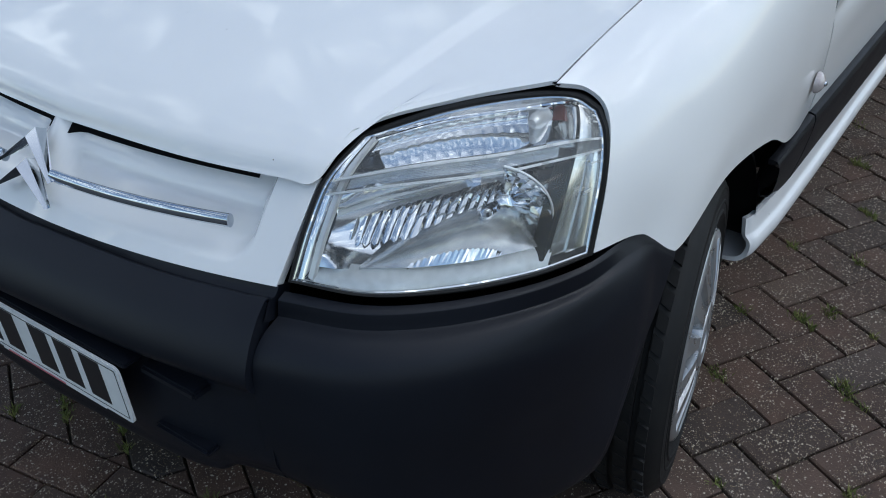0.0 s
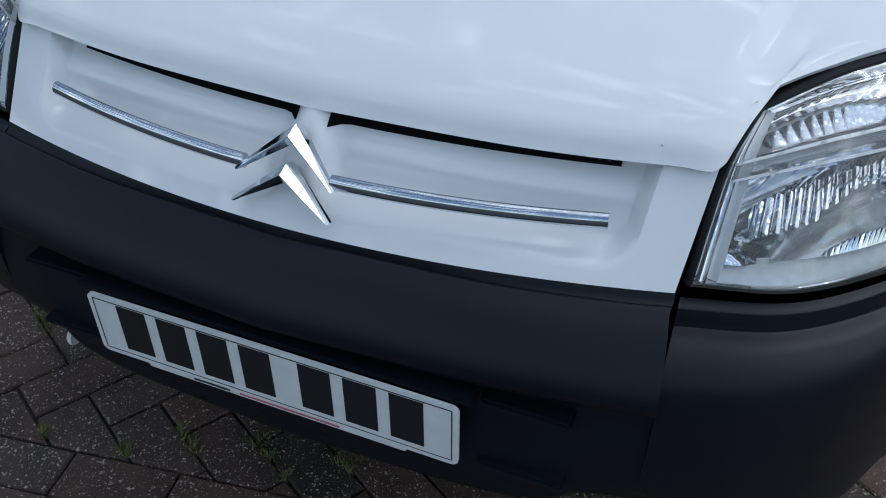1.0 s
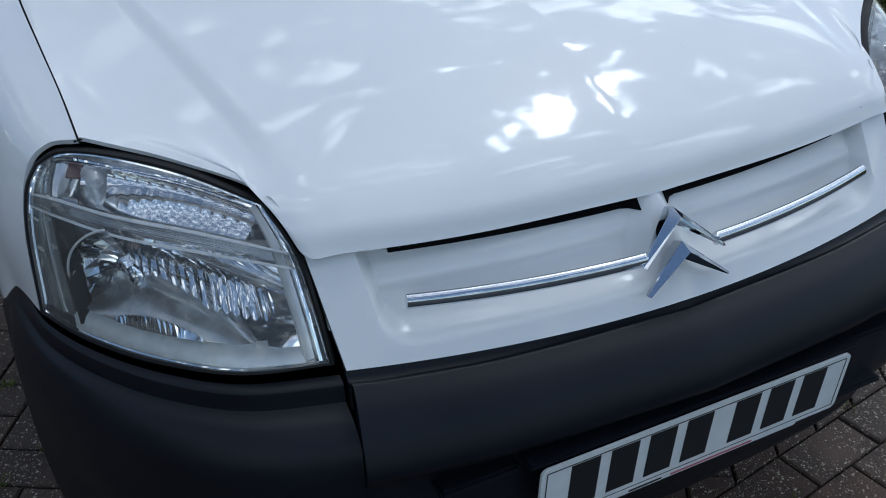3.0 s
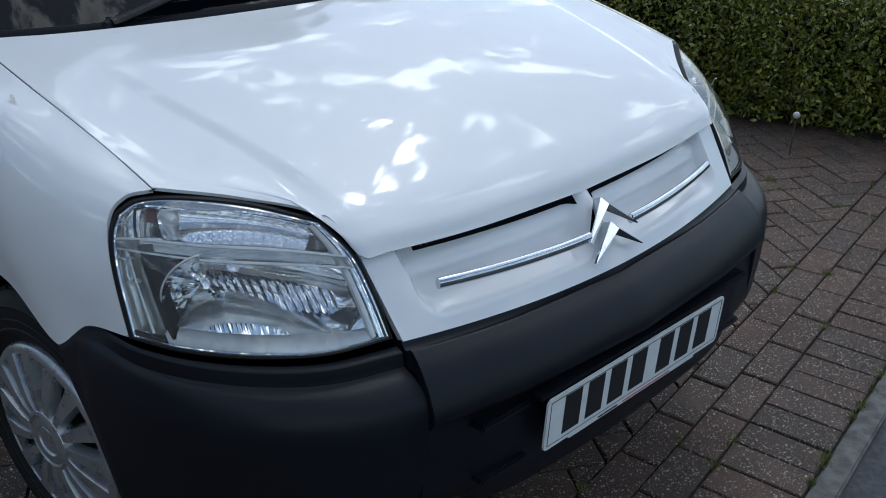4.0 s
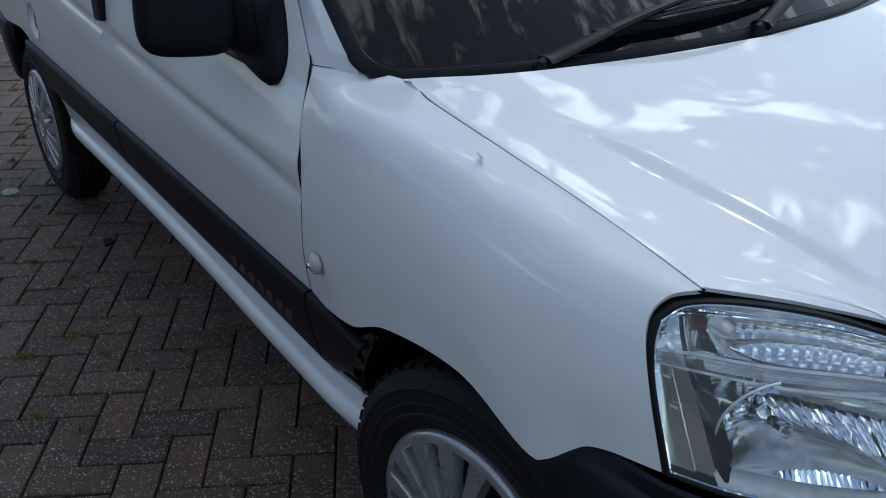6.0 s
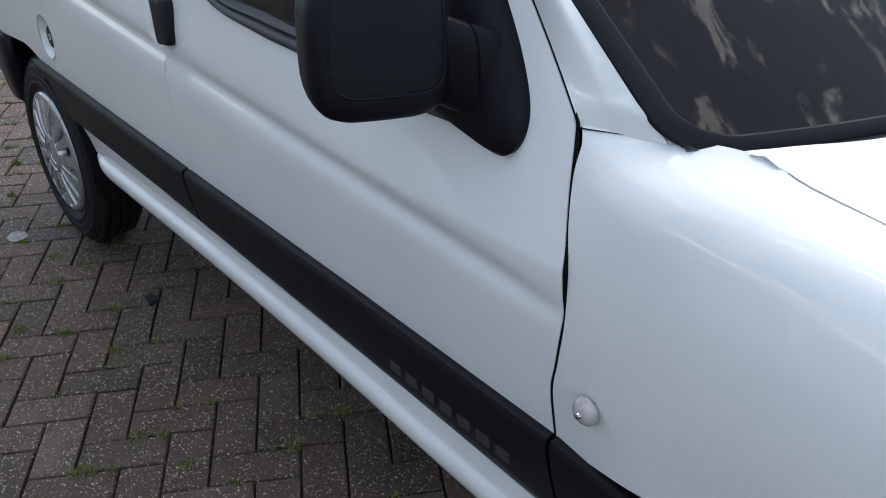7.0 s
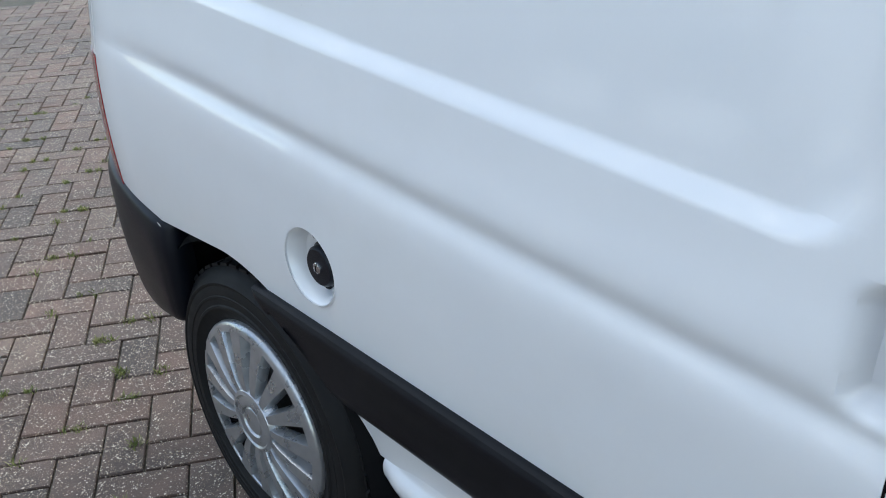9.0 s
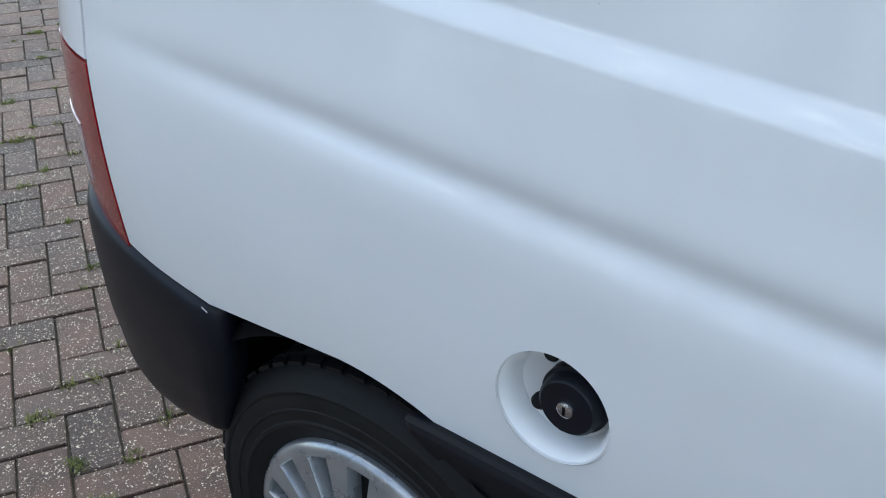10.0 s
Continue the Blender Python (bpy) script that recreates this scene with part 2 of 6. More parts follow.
weather(PAINT)
SPLASH = surf("dried_mortar", (0.20, 0.19, 0.175), (0.34, 0.33, 0.31), 60.0, 0.9, bump=0.6, bscale=300.0)
DIRT = surf("dried_dirt", (0.42, 0.38, 0.31), (0.55, 0.52, 0.45), 200.0, 0.8)
PLASTIC = surf("black_plastic", (0.0048, 0.0060, 0.0098), (0.0066, 0.0080, 0.0126), 6.0, 0.36, 0.44, spec=0.27, bump=0.12, bscale=1400.0)
MIRROR_BLACK = surf("mirror_plastic", (0.0040, 0.0046, 0.0070), (0.0056, 0.0062, 0.0088), 7.0, 0.44, 0.52, spec=0.16, bump=0.12, bscale=1400.0)
TRIM = surf("black_trim", (0.0050, 0.0054, 0.0075), (0.0078, 0.0082, 0.0105), 9.0, 0.42, 0.52, spec=0.22, bump=0.15, bscale=1100.0)
RUBBER = surf("rubber", (0.0065, 0.0066, 0.0072), (0.011, 0.0108, 0.0104), 30.0, 0.58, 0.72, spec=0.25, bump=0.2, bscale=500.0)
SEAL = surf("rubber_seal", (0.035, 0.034, 0.038), (0.05, 0.047, 0.05), 12.0, 0.45, 0.6)
# black of liners, joints and holes; also stands in for shade behind panels
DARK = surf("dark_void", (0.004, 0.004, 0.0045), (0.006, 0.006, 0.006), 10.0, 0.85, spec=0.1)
CHROME = surf("chrome", (0.64, 0.67, 0.71), (0.58, 0.61, 0.65), 40.0, 0.04, 0.09, metal=1.0)
FACET = surf("reflector_chrome", (0.93, 0.94, 0.95), (0.87, 0.88, 0.90), 60.0, 0.06, 0.11, metal=1.0)
BRIGHT = surf("lamp_chrome", (0.95, 0.96, 0.97), (0.90, 0.91, 0.93), 60.0, 0.015, 0.03, metal=1.0)
PANEL = surf("soft_chrome", (0.82, 0.83, 0.81), (0.74, 0.75, 0.73), 50.0, 0.10, 0.20, metal=0.9)
FROST = surf("frosted_silver", (0.84, 0.85, 0.84), (0.78, 0.79, 0.78), 60.0, 0.35, 0.45, metal=0.5)
APRON = surf("frosted_apron", (0.76, 0.78, 0.78), (0.66, 0.68, 0.68), 90.0, 0.28, 0.38, metal=0.6, bump=0.25, bscale=900.0)
MOON = surf("smoked_silver", (0.46, 0.47, 0.475), (0.58, 0.59, 0.59), 40.0, 0.14, 0.24, metal=0.85)
AMBER_DARK = surf("amber_holder", (0.10, 0.02, 0.012), (0.14, 0.03, 0.02), 30.0, 0.3)
SILVER = surf("silver_plastic", (0.36, 0.37, 0.38), (0.44, 0.45, 0.46), 25.0, 0.24, 0.36, metal=0.7, coat=0.3)
STEEL = surf("brake_steel", (0.035, 0.035, 0.036), (0.07, 0.068, 0.065), 50.0, 0.5, 0.65, metal=0.5)
PLATE = surf("plate_white", (0.80, 0.80, 0.78), (0.74, 0.74, 0.72), 30.0, 0.3, 0.4)
INK = surf("plate_ink", (0.012, 0.012, 0.013), None, 30.0, 0.35)
RED_INK = surf("red_ink", (0.55, 0.16, 0.19), None, 30.0, 0.4)
GREY_INK = surf("grey_print", (0.035, 0.036, 0.038), None, 30.0, 0.5)
RED_LENS = surf("red_lens", (0.30, 0.008, 0.010), (0.20, 0.005, 0.007), 60.0, 0.15, 0.25, coat=0.4)
SMOKE_LENS = surf("clear_tail_lens", (0.55, 0.50, 0.48), (0.42, 0.36, 0.36), 90.0, 0.15, 0.25, coat=1.0)
LENS = pane("lamp_lens", (0.97, 0.98, 0.98), 1.45, haze=0.07)
GLASS = pane("tinted_glass", (0.20, 0.25, 0.235), 1.75)
SCREEN = pane("windscreen_glass", (0.09, 0.17, 0.26), 1.38)
CABIN = surf("cabin_plastic", (0.008, 0.010, 0.014), (0.014, 0.017, 0.022), 8.0, 0.7, spec=0.1)
BLOCK = speckled("paving_block", (0.044, 0.034, 0.028), (0.108, 0.077, 0.059), (0.50, 0.44, 0.34), 245.0)
GROUT = surf("joint_sand", (0.032, 0.031, 0.020), (0.062, 0.054, 0.038), 60.0, 0.95, bump=0.8, bscale=300.0)
KERB = surf("kerb_concrete", (0.075, 0.072, 0.066), (0.165, 0.158, 0.145), 25.0, 0.85, bump=0.7, bscale=220.0)
ASPHALT = surf("asphalt", (0.04, 0.042, 0.045), (0.075, 0.077, 0.08), 60.0, 0.85, bump=1.0, bscale=320.0)
SOIL = surf("soil", (0.035, 0.026, 0.02), (0.07, 0.055, 0.042), 18.0, 0.95, bump=1.0, bscale=120.0)
LAWN = surf("lawn", (0.035, 0.075, 0.018), (0.06, 0.11, 0.028), 5.0, 0.9, bump=1.0, bscale=160.0)
MOSS = surf("moss", (0.10, 0.135, 0.03), (0.20, 0.20, 0.06), 40.0, 0.9)
WALL_WHITE = surf("white_render", (0.72, 0.71, 0.68), (0.62, 0.61, 0.58), 2.5, 0.8, bump=0.4, bscale=80.0)
BRICK_RED = surf("house_brick", (0.045, 0.040, 0.034), (0.07, 0.06, 0.05), 6.0, 0.9, bump=0.6, bscale=60.0)


def leafy(name, a, b):
    m = bpy.data.materials.new(name)
    m.use_nodes = True
    nt = m.node_tree
    p = nt.nodes["Principled BSDF"]
    g = nt.nodes.new("ShaderNodeNewGeometry")
    r = nt.nodes.new("ShaderNodeValToRGB")
    r.color_ramp.elements[0].color, r.color_ramp.elements[1].color = rgba(a), rgba(b)
    nt.links.new(g.outputs["Random Per Island"], r.inputs["Fac"])
    nt.links.new(r.outputs["Color"], p.inputs["Base Color"])
    p.inputs["Roughness"].default_value = 0.45
    return m


LEAF = leafy("hedge_leaf", (0.030, 0.055, 0.010), (0.27, 0.26, 0.035))
YUCCA = leafy("yucca_leaf", (0.05, 0.10, 0.05), (0.14, 0.22, 0.10))
# near-black green that carries the shade between the hedge leaves
HEDGE_SHADE = surf("hedge_inner_shade", (0.008, 0.014, 0.005), (0.014, 0.022, 0.008), 30.0, 1.0, spec=0.0)
STEM = surf("twig", (0.06, 0.045, 0.03), (0.09, 0.07, 0.05), 40.0, 0.9)

# ---- modelling tools ----
def spl(P, n):
    """A smooth curve through the points P, as n + 1 places."""
    P = np.asarray(P, float)
    if len(P) == 2:
        s = np.linspace(0, 1, n + 1)[:, None]
        return P[0] * (1 - s) + P[1] * s
    Q = np.vstack([2 * P[0] - P[1], P, 2 * P[-1] - P[-2]])
    t = np.linspace(0, len(P) - 1, n + 1)
    i = np.minimum(t.astype(int), len(P) - 2)
    f = (t - i)[:, None]
    a, b, c, d = Q[i], Q[i + 1], Q[i + 2], Q[i + 3]
    return 0.5 * (2 * b + (c - a) * f + (2 * a - 5 * b + 4 * c - d) * f ** 2 + (3 * b - a - 3 * c + d) * f ** 3)


def loft(sections, nu, nv):
    """A sheet through sections that have the same number of points: places [nu + 1, nv + 1, 3]."""
    A = np.array([spl(s, nv) for s in sections])
    return np.stack([spl(A[:, j], nu) for j in range(nv + 1)], axis=1)


def normals(G):
    du, dv = np.gradient(G, axis=0), np.gradient(G, axis=1)
    n = np.cross(du, dv)
    return n / np.maximum(np.linalg.norm(n, axis=2, keepdims=True), 1e-9)


def inset(G, d):
    """Draws the rim of a sheet in by d, for the gap to its neighbour."""
    G = G.copy()
    for sl, nx in ((np.s_[0], np.s_[1]), (np.s_[-1], np.s_[-2]), (np.s_[:, 0], np.s_[:, 1]), (np.s_[:, -1], np.s_[:, -2])):
        v = G[nx] - G[sl]
        G[sl] = G[sl] + v / np.maximum(np.linalg.norm(v, axis=-1, keepdims=True), 1e-9) * np.minimum(d, 0.8 * np.linalg.norm(v, axis=-1, keepdims=True))
    return G


def grid_faces(nu, nv, off=0, flip=False):
    q = []
    for i in range(nu):
        for j in range(nv):
            a, b = off + i * (nv + 1) + j, off + (i + 1) * (nv + 1) + j
            f = (a, b, b + 1, a + 1)
            q.append(f[::-1] if flip else f)
    return q


def mesh_of(name, verts, faces, material, smooth=True, angle=38):
    me = bpy.data.meshes.new(name)
    me.from_pydata([tuple(map(float, v)) for v in verts], [], faces)
    me.validate()
    me.materials.append(material)
    if smooth:
        me.polygons.foreach_set("use_smooth", [True] * len(me.polygons))
        me.set_sharp_from_angle(angle=radians(angle))
    me.update()
    return me


def sheet(G, rim=0.012, flip=False, hole=None):
    """Vertices and faces of a sheet that faces outwards, with a rim folded back all round. hole: index box [i0, i1, j0, j1] left open."""
    nu, nv = G.shape[0] - 1, G.shape[1] - 1
    N = normals(G)
    heart = np.array([0.0, min(max(G[..., 1].mean(), 0.8), 3.5), 0.6])
    flip = bool((N * (G - heart)).sum() < 0)
    N = N * (-1 if flip else 1)
    V = [p for p in G.reshape(-1, 3)]
    F = grid_faces(nu, nv, 0, flip)
    if hole:
        i0, i1, j0, j1 = hole
        F = [f for k, f in enumerate(F) if not (i0 <= k // nv < i1 and j0 <= k % nv < j1)]
    if rim:
        loop = [(i, 0) for i in range(nu)] + [(nu, j) for j in range(nv)] + [(i, nv) for i in range(nu, 0, -1)] + [(0, j) for j in range(nv, 0, -1)]
        ids = [i * (nv + 1) + j for i, j in loop]
        last = ids
        for d in (0.0025, rim):
            cur = []
            for i, j in loop:
                cur.append(len(V))
                V.append(G[i, j] - N[i, j] * d)
            for k in range(len(loop)):
                k2 = (k + 1) % len(loop)
                f = (last[k], cur[k], cur[k2], last[k2])
                F.append(f[::-1] if flip else f)
            last = cur
    return V, F


def mirror(G):
    return G * np.array([-1.0, 1.0, 1.0])


def part(name, data, material, parent, label=""):
    """Links (vertices, faces), a mesh or a bmesh as one mesh object under a thing or a part."""
    if isinstance(data, bmesh.types.BMesh):
        me = bpy.data.meshes.new(name)
        data.to_mesh(me)
        data.free()
        me.materials.append(material)
        me.polygons.foreach_set("use_smooth", [True] * len(me.polygons))
        me.set_sharp_from_angle(angle=radians(35))
    elif isinstance(data, bpy.types.Mesh):
        me = data
    else:
        me = mesh_of(name, data[0], data[1], material)
    ob = new(name, me)
    ob.parent = parent
    return tagged(ob, label)


def thing(name, label, category, group="", kind="", at=(0, 0, 0)):
    ob = new(name)
    ob.location = at
    return tagged(ob, label, category, group, kind)


def tube(path, radius, sides=10, squash=(1.0, 1.0), cap=True):
    """A round bar along a path; radius a number or one for each place; squash: its width and height."""
    P = np.asarray(path, float)
    n = len(P)
    R = np.full(n, radius) if np.isscalar(radius) else np.asarray(radius)
    T = np.gradient(P, axis=0)
    T /= np.linalg.norm(T, axis=1, keepdims=True)
    up = np.array([0.0, 0.0, 1.0])
    V, F = [], []
    for k in range(n):
        a = np.cross(T[k], up)
        a = a / np.linalg.norm(a) if np.linalg.norm(a) > 1e-6 else np.array([1.0, 0, 0])
        b = np.cross(a, T[k])
        for s in range(sides):
            w = 2 * math.pi * s / sides
            V.append(P[k] + R[k] * (a * math.cos(w) * squash[0] + b * math.sin(w) * squash[1]))
    for k in range(n - 1):
        for s in range(sides):
            s2 = (s + 1) % sides
            F.append((k * sides + s, k * sides + s2, (k + 1) * sides + s2, (k + 1) * sides + s))
    if cap:
        F.append(tuple(range(sides))[::-1])
        F.append(tuple((n - 1) * sides + s for s in range(sides)))
    return V, F


def lathe(profile, centre, axis="x", n=64, sign=1):
    """Turns (r, h) pairs about an axis through centre; h runs along sign * axis."""
    V, F = [], []
    k = len(profile)
    for i in range(n):
        w = 2 * math.pi * i / n
        for r, h in profile:
            if axis == "x":
                V.append((centre[0] + sign * h, centre[1] + r * math.cos(w), centre[2] + r * math.sin(w)))
            elif axis == "z":
                V.append((centre[0] + r * math.cos(w), centre[1] + r * math.sin(w), centre[2] + sign * h))
            else:
                V.append((centre[0] + r * math.cos(w), centre[1] + sign * h, centre[2] + r * math.sin(w)))
    for i in range(n):
        i2 = (i + 1) % n
        for j in range(k - 1):
            f = (i * k + j, i2 * k + j, i2 * k + j + 1, i * k + j + 1)
            flip = (sign > 0) ^ (axis == "y")
            F.append(f if flip else f[::-1])
    return V, F


def prism(outline, lift, depth):
    """A flat outline (list of places) given a depth along the vector lift."""
    P = np.asarray(outline, float)
    d = np.asarray(lift, float) * depth
    n = len(P)
    V = [*P, *(P + d)]
    F = [tuple(range(n))[::-1], tuple(range(n, 2 * n))]
    F += [(i, (i + 1) % n, n + (i + 1) % n, n + i) for i in range(n)]
    return V, F


def block(x0, x1, y0, y1, z0, z1, bevel=0.0):
    bm = bmesh.new()
    bmesh.ops.create_cube(bm, size=1.0, matrix=Matrix.Translation(((x0 + x1) / 2, (y0 + y1) / 2, (z0 + z1) / 2)) @ Matrix.Diagonal((x1 - x0, y1 - y0, z1 - z0, 1)))
    if bevel:
        bmesh.ops.bevel(bm, geom=bm.edges[:], offset=bevel, segments=2, affect="EDGES")
    return bm


def joined(*pairs):
    V, F = [], []
    for v, f in pairs:
        o = len(V)
        V += list(v)
        F += [tuple(i + o for i in q) for q in f]
    return V, F


def sm(a, b, x):
    t = np.clip((np.asarray(x, float) - a) / (b - a), 0, 1)
    return t * t * (3 - 2 * t)

# ---- the van: shape of its flank ----
HUB_F, HUB_R, HUB_Z, ARCH = 0.803, 3.497, 0.298, 0.358
PROFILE_Z = np.array([0.28, 0.40, 0.50, 0.60, 0.70, 0.80, 0.90, 0.97, 1.05, 1.20, 1.40, 1.60, 1.75])
PROFILE_X = np.array([0.755, 0.770, 0.788, 0.803, 0.812, 0.815, 0.811, 0.802, 0.792, 0.772, 0.735, 0.682, 0.62])


FINE_Z, FINE_X = spl(np.stack([PROFILE_Z, PROFILE_X], axis=-1), 400).T


def box_depth(y, z, y0, y1, z0, z1, r):
    """Distance inside a rounded rectangle, below 0 outside."""
    qy = np.abs(y - (y0 + y1) / 2) - (y1 - y0) / 2 + r
    qz = np.abs(z - (z0 + z1) / 2) - (z1 - z0) / 2 + r
    return r - np.hypot(np.maximum(qy, 0), np.maximum(qz, 0)) - np.minimum(np.maximum(qy, qz), 0)


def flank(y, z):
    """Half width of the body at y from the nose and height z."""
    y, z = np.asarray(y, float), np.asarray(z, float)
    x = np.interp(z, FINE_Z, FINE_X)
    zc = 0.775 + 0.0757 * (y - 1.35)
    fade = sm(1.12, 1.42, y) * (1 - sm(3.42, 3.92, y)) ** 0.8
    d = z - zc
    x = x - fade * 0.007 * np.exp(-(d / 0.017) ** 2) + sm(1.12, 1.42, y) * (1 - sm(3.40, 3.90, y)) * 0.002 * np.exp(-((d + 0.055) / 0.038) ** 2) + fade * 0.0012 * np.exp(-((d - 0.045) / 0.03) ** 2)
    x = x - np.clip(0.045 + 0.28 * (z - 0.986), 0, 1) * np.clip((1.95 - y) / 0.65, 0, 1)
    x = x - 1.18 * np.maximum(y - 3.8, 0) ** 2
    zi = 1.002 + 0.075 * (y - 2.5)
    x = x - 0.0095 * sm(-0.008, 0.022, box_depth(y, z - (zi - 1.002), 2.45, 4.6, 1.002, 1.70, 0.07))
    x = x - 0.026 * (y > 2.3912) * sm(-0.004, 0.022, box_depth(y, z, 2.33, 2.447, 0.868, 0.988, 0.028))
    return x


def door_front(z):
    """Where the door's front edge runs: bowed forwards at mid height, then up along the pillar."""
    z = np.asarray(z, float)
    y = np.interp(z, JOINT_Z, JOINT_Y)
    return np.where(z > 0.988, 1.2885 + 0.97 * (z - 0.988), y)


JOINT_Z, JOINT_Y = spl([(0.34, 1.268), (0.45, 1.268), (0.57, 1.2685), (0.64, 1.2675), (0.69, 1.2555), (0.75, 1.2445), (0.80, 1.2435), (0.84, 1.2475), (0.885, 1.2585), (0.94, 1.2745), (0.988, 1.2885)], 120).T


def on_flank(Y, Z, off=0.0):
    Y, Z = np.asarray(Y, float), np.asarray(Z, float)
    return np.stack([-(flank(Y, Z) + off), Y, Z], axis=-1)


van = thing("van", "white panel van with black bumpers, parked on block paving", "van")


def both_sides(name, G, material, rim=0.012, gap=0.002, label="", hole=None, flip=False):
    """A sheet on the driver's side and its mirror image."""
    G = inset(G, gap)
    a = part(name, sheet(G, rim, flip, hole), material, van, label)
    b = part(name, sheet(mirror(G), rim, not flip, hole), material, van, label)
    return a, b


# ---- front wings ----
S6 = [tuple(on_flank(1.267, z)) for z in (0.545, 0.72, 0.86, 0.95)]
WING = [
    [(0.762, 0.420, 0.677), (0.755, 0.458, 0.770), (0.735, 0.490, 0.838), (0.705, 0.489, 0.867), (0.670, 0.467, 0.875)],
    [(0.784, 0.523, 0.660), (0.787, 0.550, 0.750), (0.766, 0.580, 0.836), (0.728, 0.590, 0.882), (0.672, 0.575, 0.898)],
    [(0.808, 0.597, 0.603), (0.810, 0.660, 0.720), (0.794, 0.700, 0.825), (0.750, 0.720, 0.900), (0.678, 0.700, 0.923)],
    [(0.815, 0.760, 0.654), (0.816, 0.800, 0.750), (0.801, 0.840, 0.850), (0.758, 0.860, 0.925), (0.684, 0.860, 0.949)],
    [(0.815, 0.960, 0.628), (0.819, 0.980, 0.750), (0.806, 1.000, 0.860), (0.768, 1.020, 0.942), (0.684, 1.020, 0.971)],
    [(0.810, 1.095, 0.570), (0.817, 1.130, 0.725), (0.8065, 1.150, 0.860), (0.775, 1.165, 0.947), (0.678, 1.115, 0.985)],
    [tuple(-np.array(S6[0]) * (1, -1, -1)), tuple(-np.array(S6[1]) * (1, -1, -1)), tuple(-np.array(S6[2]) * (1, -1, -1)), tuple(-np.array(S6[3]) * (1, -1, -1)), (0.752, 1.284, 0.987)],
]
wing_grid = mirror(loft(WING, 90, 60))
# its rear edge follows the door
tail_w = sm(60, 90, np.arange(91))[:, None]
bow = door_front(wing_grid[-1, :, 2]) - 0.0016 - wing_grid[-1, :, 1]
wing_grid[..., 1] += tail_w * (bow * (1 - sm(0.93, 0.985, wing_grid[-1, :, 2])))[None, :]
both_sides("front_wing", wing_grid, PAINT, 0.007, 0.0012, "white front wing over the wheel arch", flip=False)

# ---- bonnet ----
BON = [
    [(0.000, 0.185, 0.768), (0.00, 0.208, 0.806), (0.00, 0.300, 0.853), (0.00, 0.50, 0.919), (0.00, 0.70, 0.962), (0.000, 0.920, 0.996)],
    [(0.250, 0.195, 0.772), (0.25, 0.219, 0.808), (0.25, 0.310, 0.853), (0.25, 0.52, 0.918), (0.25, 0.73, 0.961), (0.250, 0.940, 0.996)],
    [(0.420, 0.213, 0.780), (0.42, 0.238, 0.813), (0.43, 0.320, 0.850), (0.44, 0.54, 0.907), (0.45, 0.76, 0.953), (0.450, 0.985, 0.994)],
    [(0.472, 0.227, 0.785), (0.482, 0.256, 0.814), (0.50, 0.330, 0.846), (0.53, 0.55, 0.899), (0.55, 0.79, 0.948), (0.560, 1.030, 0.991)],
    [(0.489, 0.300, 0.8345), (0.50, 0.321, 0.8435), (0.53, 0.380, 0.861), (0.585, 0.56, 0.896), (0.61, 0.82, 0.947), (0.628, 1.080, 0.987)],
    [(0.570, 0.389, 0.8575), (0.578, 0.416, 0.866), (0.60, 0.472, 0.879), (0.632, 0.62, 0.907), (0.648, 0.84, 0.9475), (0.654, 1.098, 0.9855)],
    [(0.668, 0.472, 0.876), (0.669, 0.503, 0.882), (0.671, 0.56, 0.893), (0.676, 0.68, 0.919), (0.682, 0.86, 0.948), (0.676, 1.115, 0.984)],
]
half = loft(BON, 120, 90)
bonnet_grid = np.concatenate([mirror(half)[:0:-1], half])


def crease_bonnet(G):
    """The raised middle of the bonnet, with a soft step towards each side."""
    G = G.copy()
    y, ax = G[..., 1], np.abs(G[..., 0])
    xc = 0.405 + 0.18 * y
    G[..., 2] += 0.0062 * (1 - sum(np.clip((ax - xc + 0.012 + o) / 0.024, 0, 1) for o in (-0.002, 0.0, 0.002)) / 3) * sm(0.27, 0.44, y) * (1 - sm(0.70, 0.90, y))
    return G


def fair(G):
    """Evens out the bonnet's top to one smooth crown; its lip and its rim stay."""
    G = G.copy()
    x, y, z = G[..., 0], G[..., 1], G[..., 2]
    top = y > 0.30
    cols = [x ** (2 * i) * y ** k for i in range(4) for k in range(5)]
    M = np.stack([c[top] for c in cols], axis=-1)
    c, *_ = np.linalg.lstsq(M, z[top], rcond=None)
    smooth = sum(a * b for a, b in zip(c, cols))
    u = np.linspace(-1, 1, G.shape[0])[:, None]
    v = np.linspace(0, 1, G.shape[1])[None, :]
    keep = np.clip(1 - sm(0.34, 0.50, y) * (1 - sm(0.84, 1.0, np.abs(u) + 0 * v)) * (1 - sm(0.88, 1.0, v + 0 * u)), 0, 1)
    G[..., 2] = smooth * (1 - keep) + z * keep
    return G


def relax(G, rounds=1200):
    """Takes small waves out of the sheet between its rims."""
    G = G.copy()
    z = G[..., 2]
    w = np.ones_like(z)
    w[[0, -1], :], w[:, [0, -1]] = 0, 0
    w[:, :9] = 0
    for k in range(rounds):
        for step in (0.5, -0.505):
            L = np.zeros_like(z)
            L[1:-1, 1:-1] = (z[2:, 1:-1] + z[:-2, 1:-1] + z[1:-1, 2:] + z[1:-1, :-2]) / 4 - z[1:-1, 1:-1]
            z += step * w * L
    return G


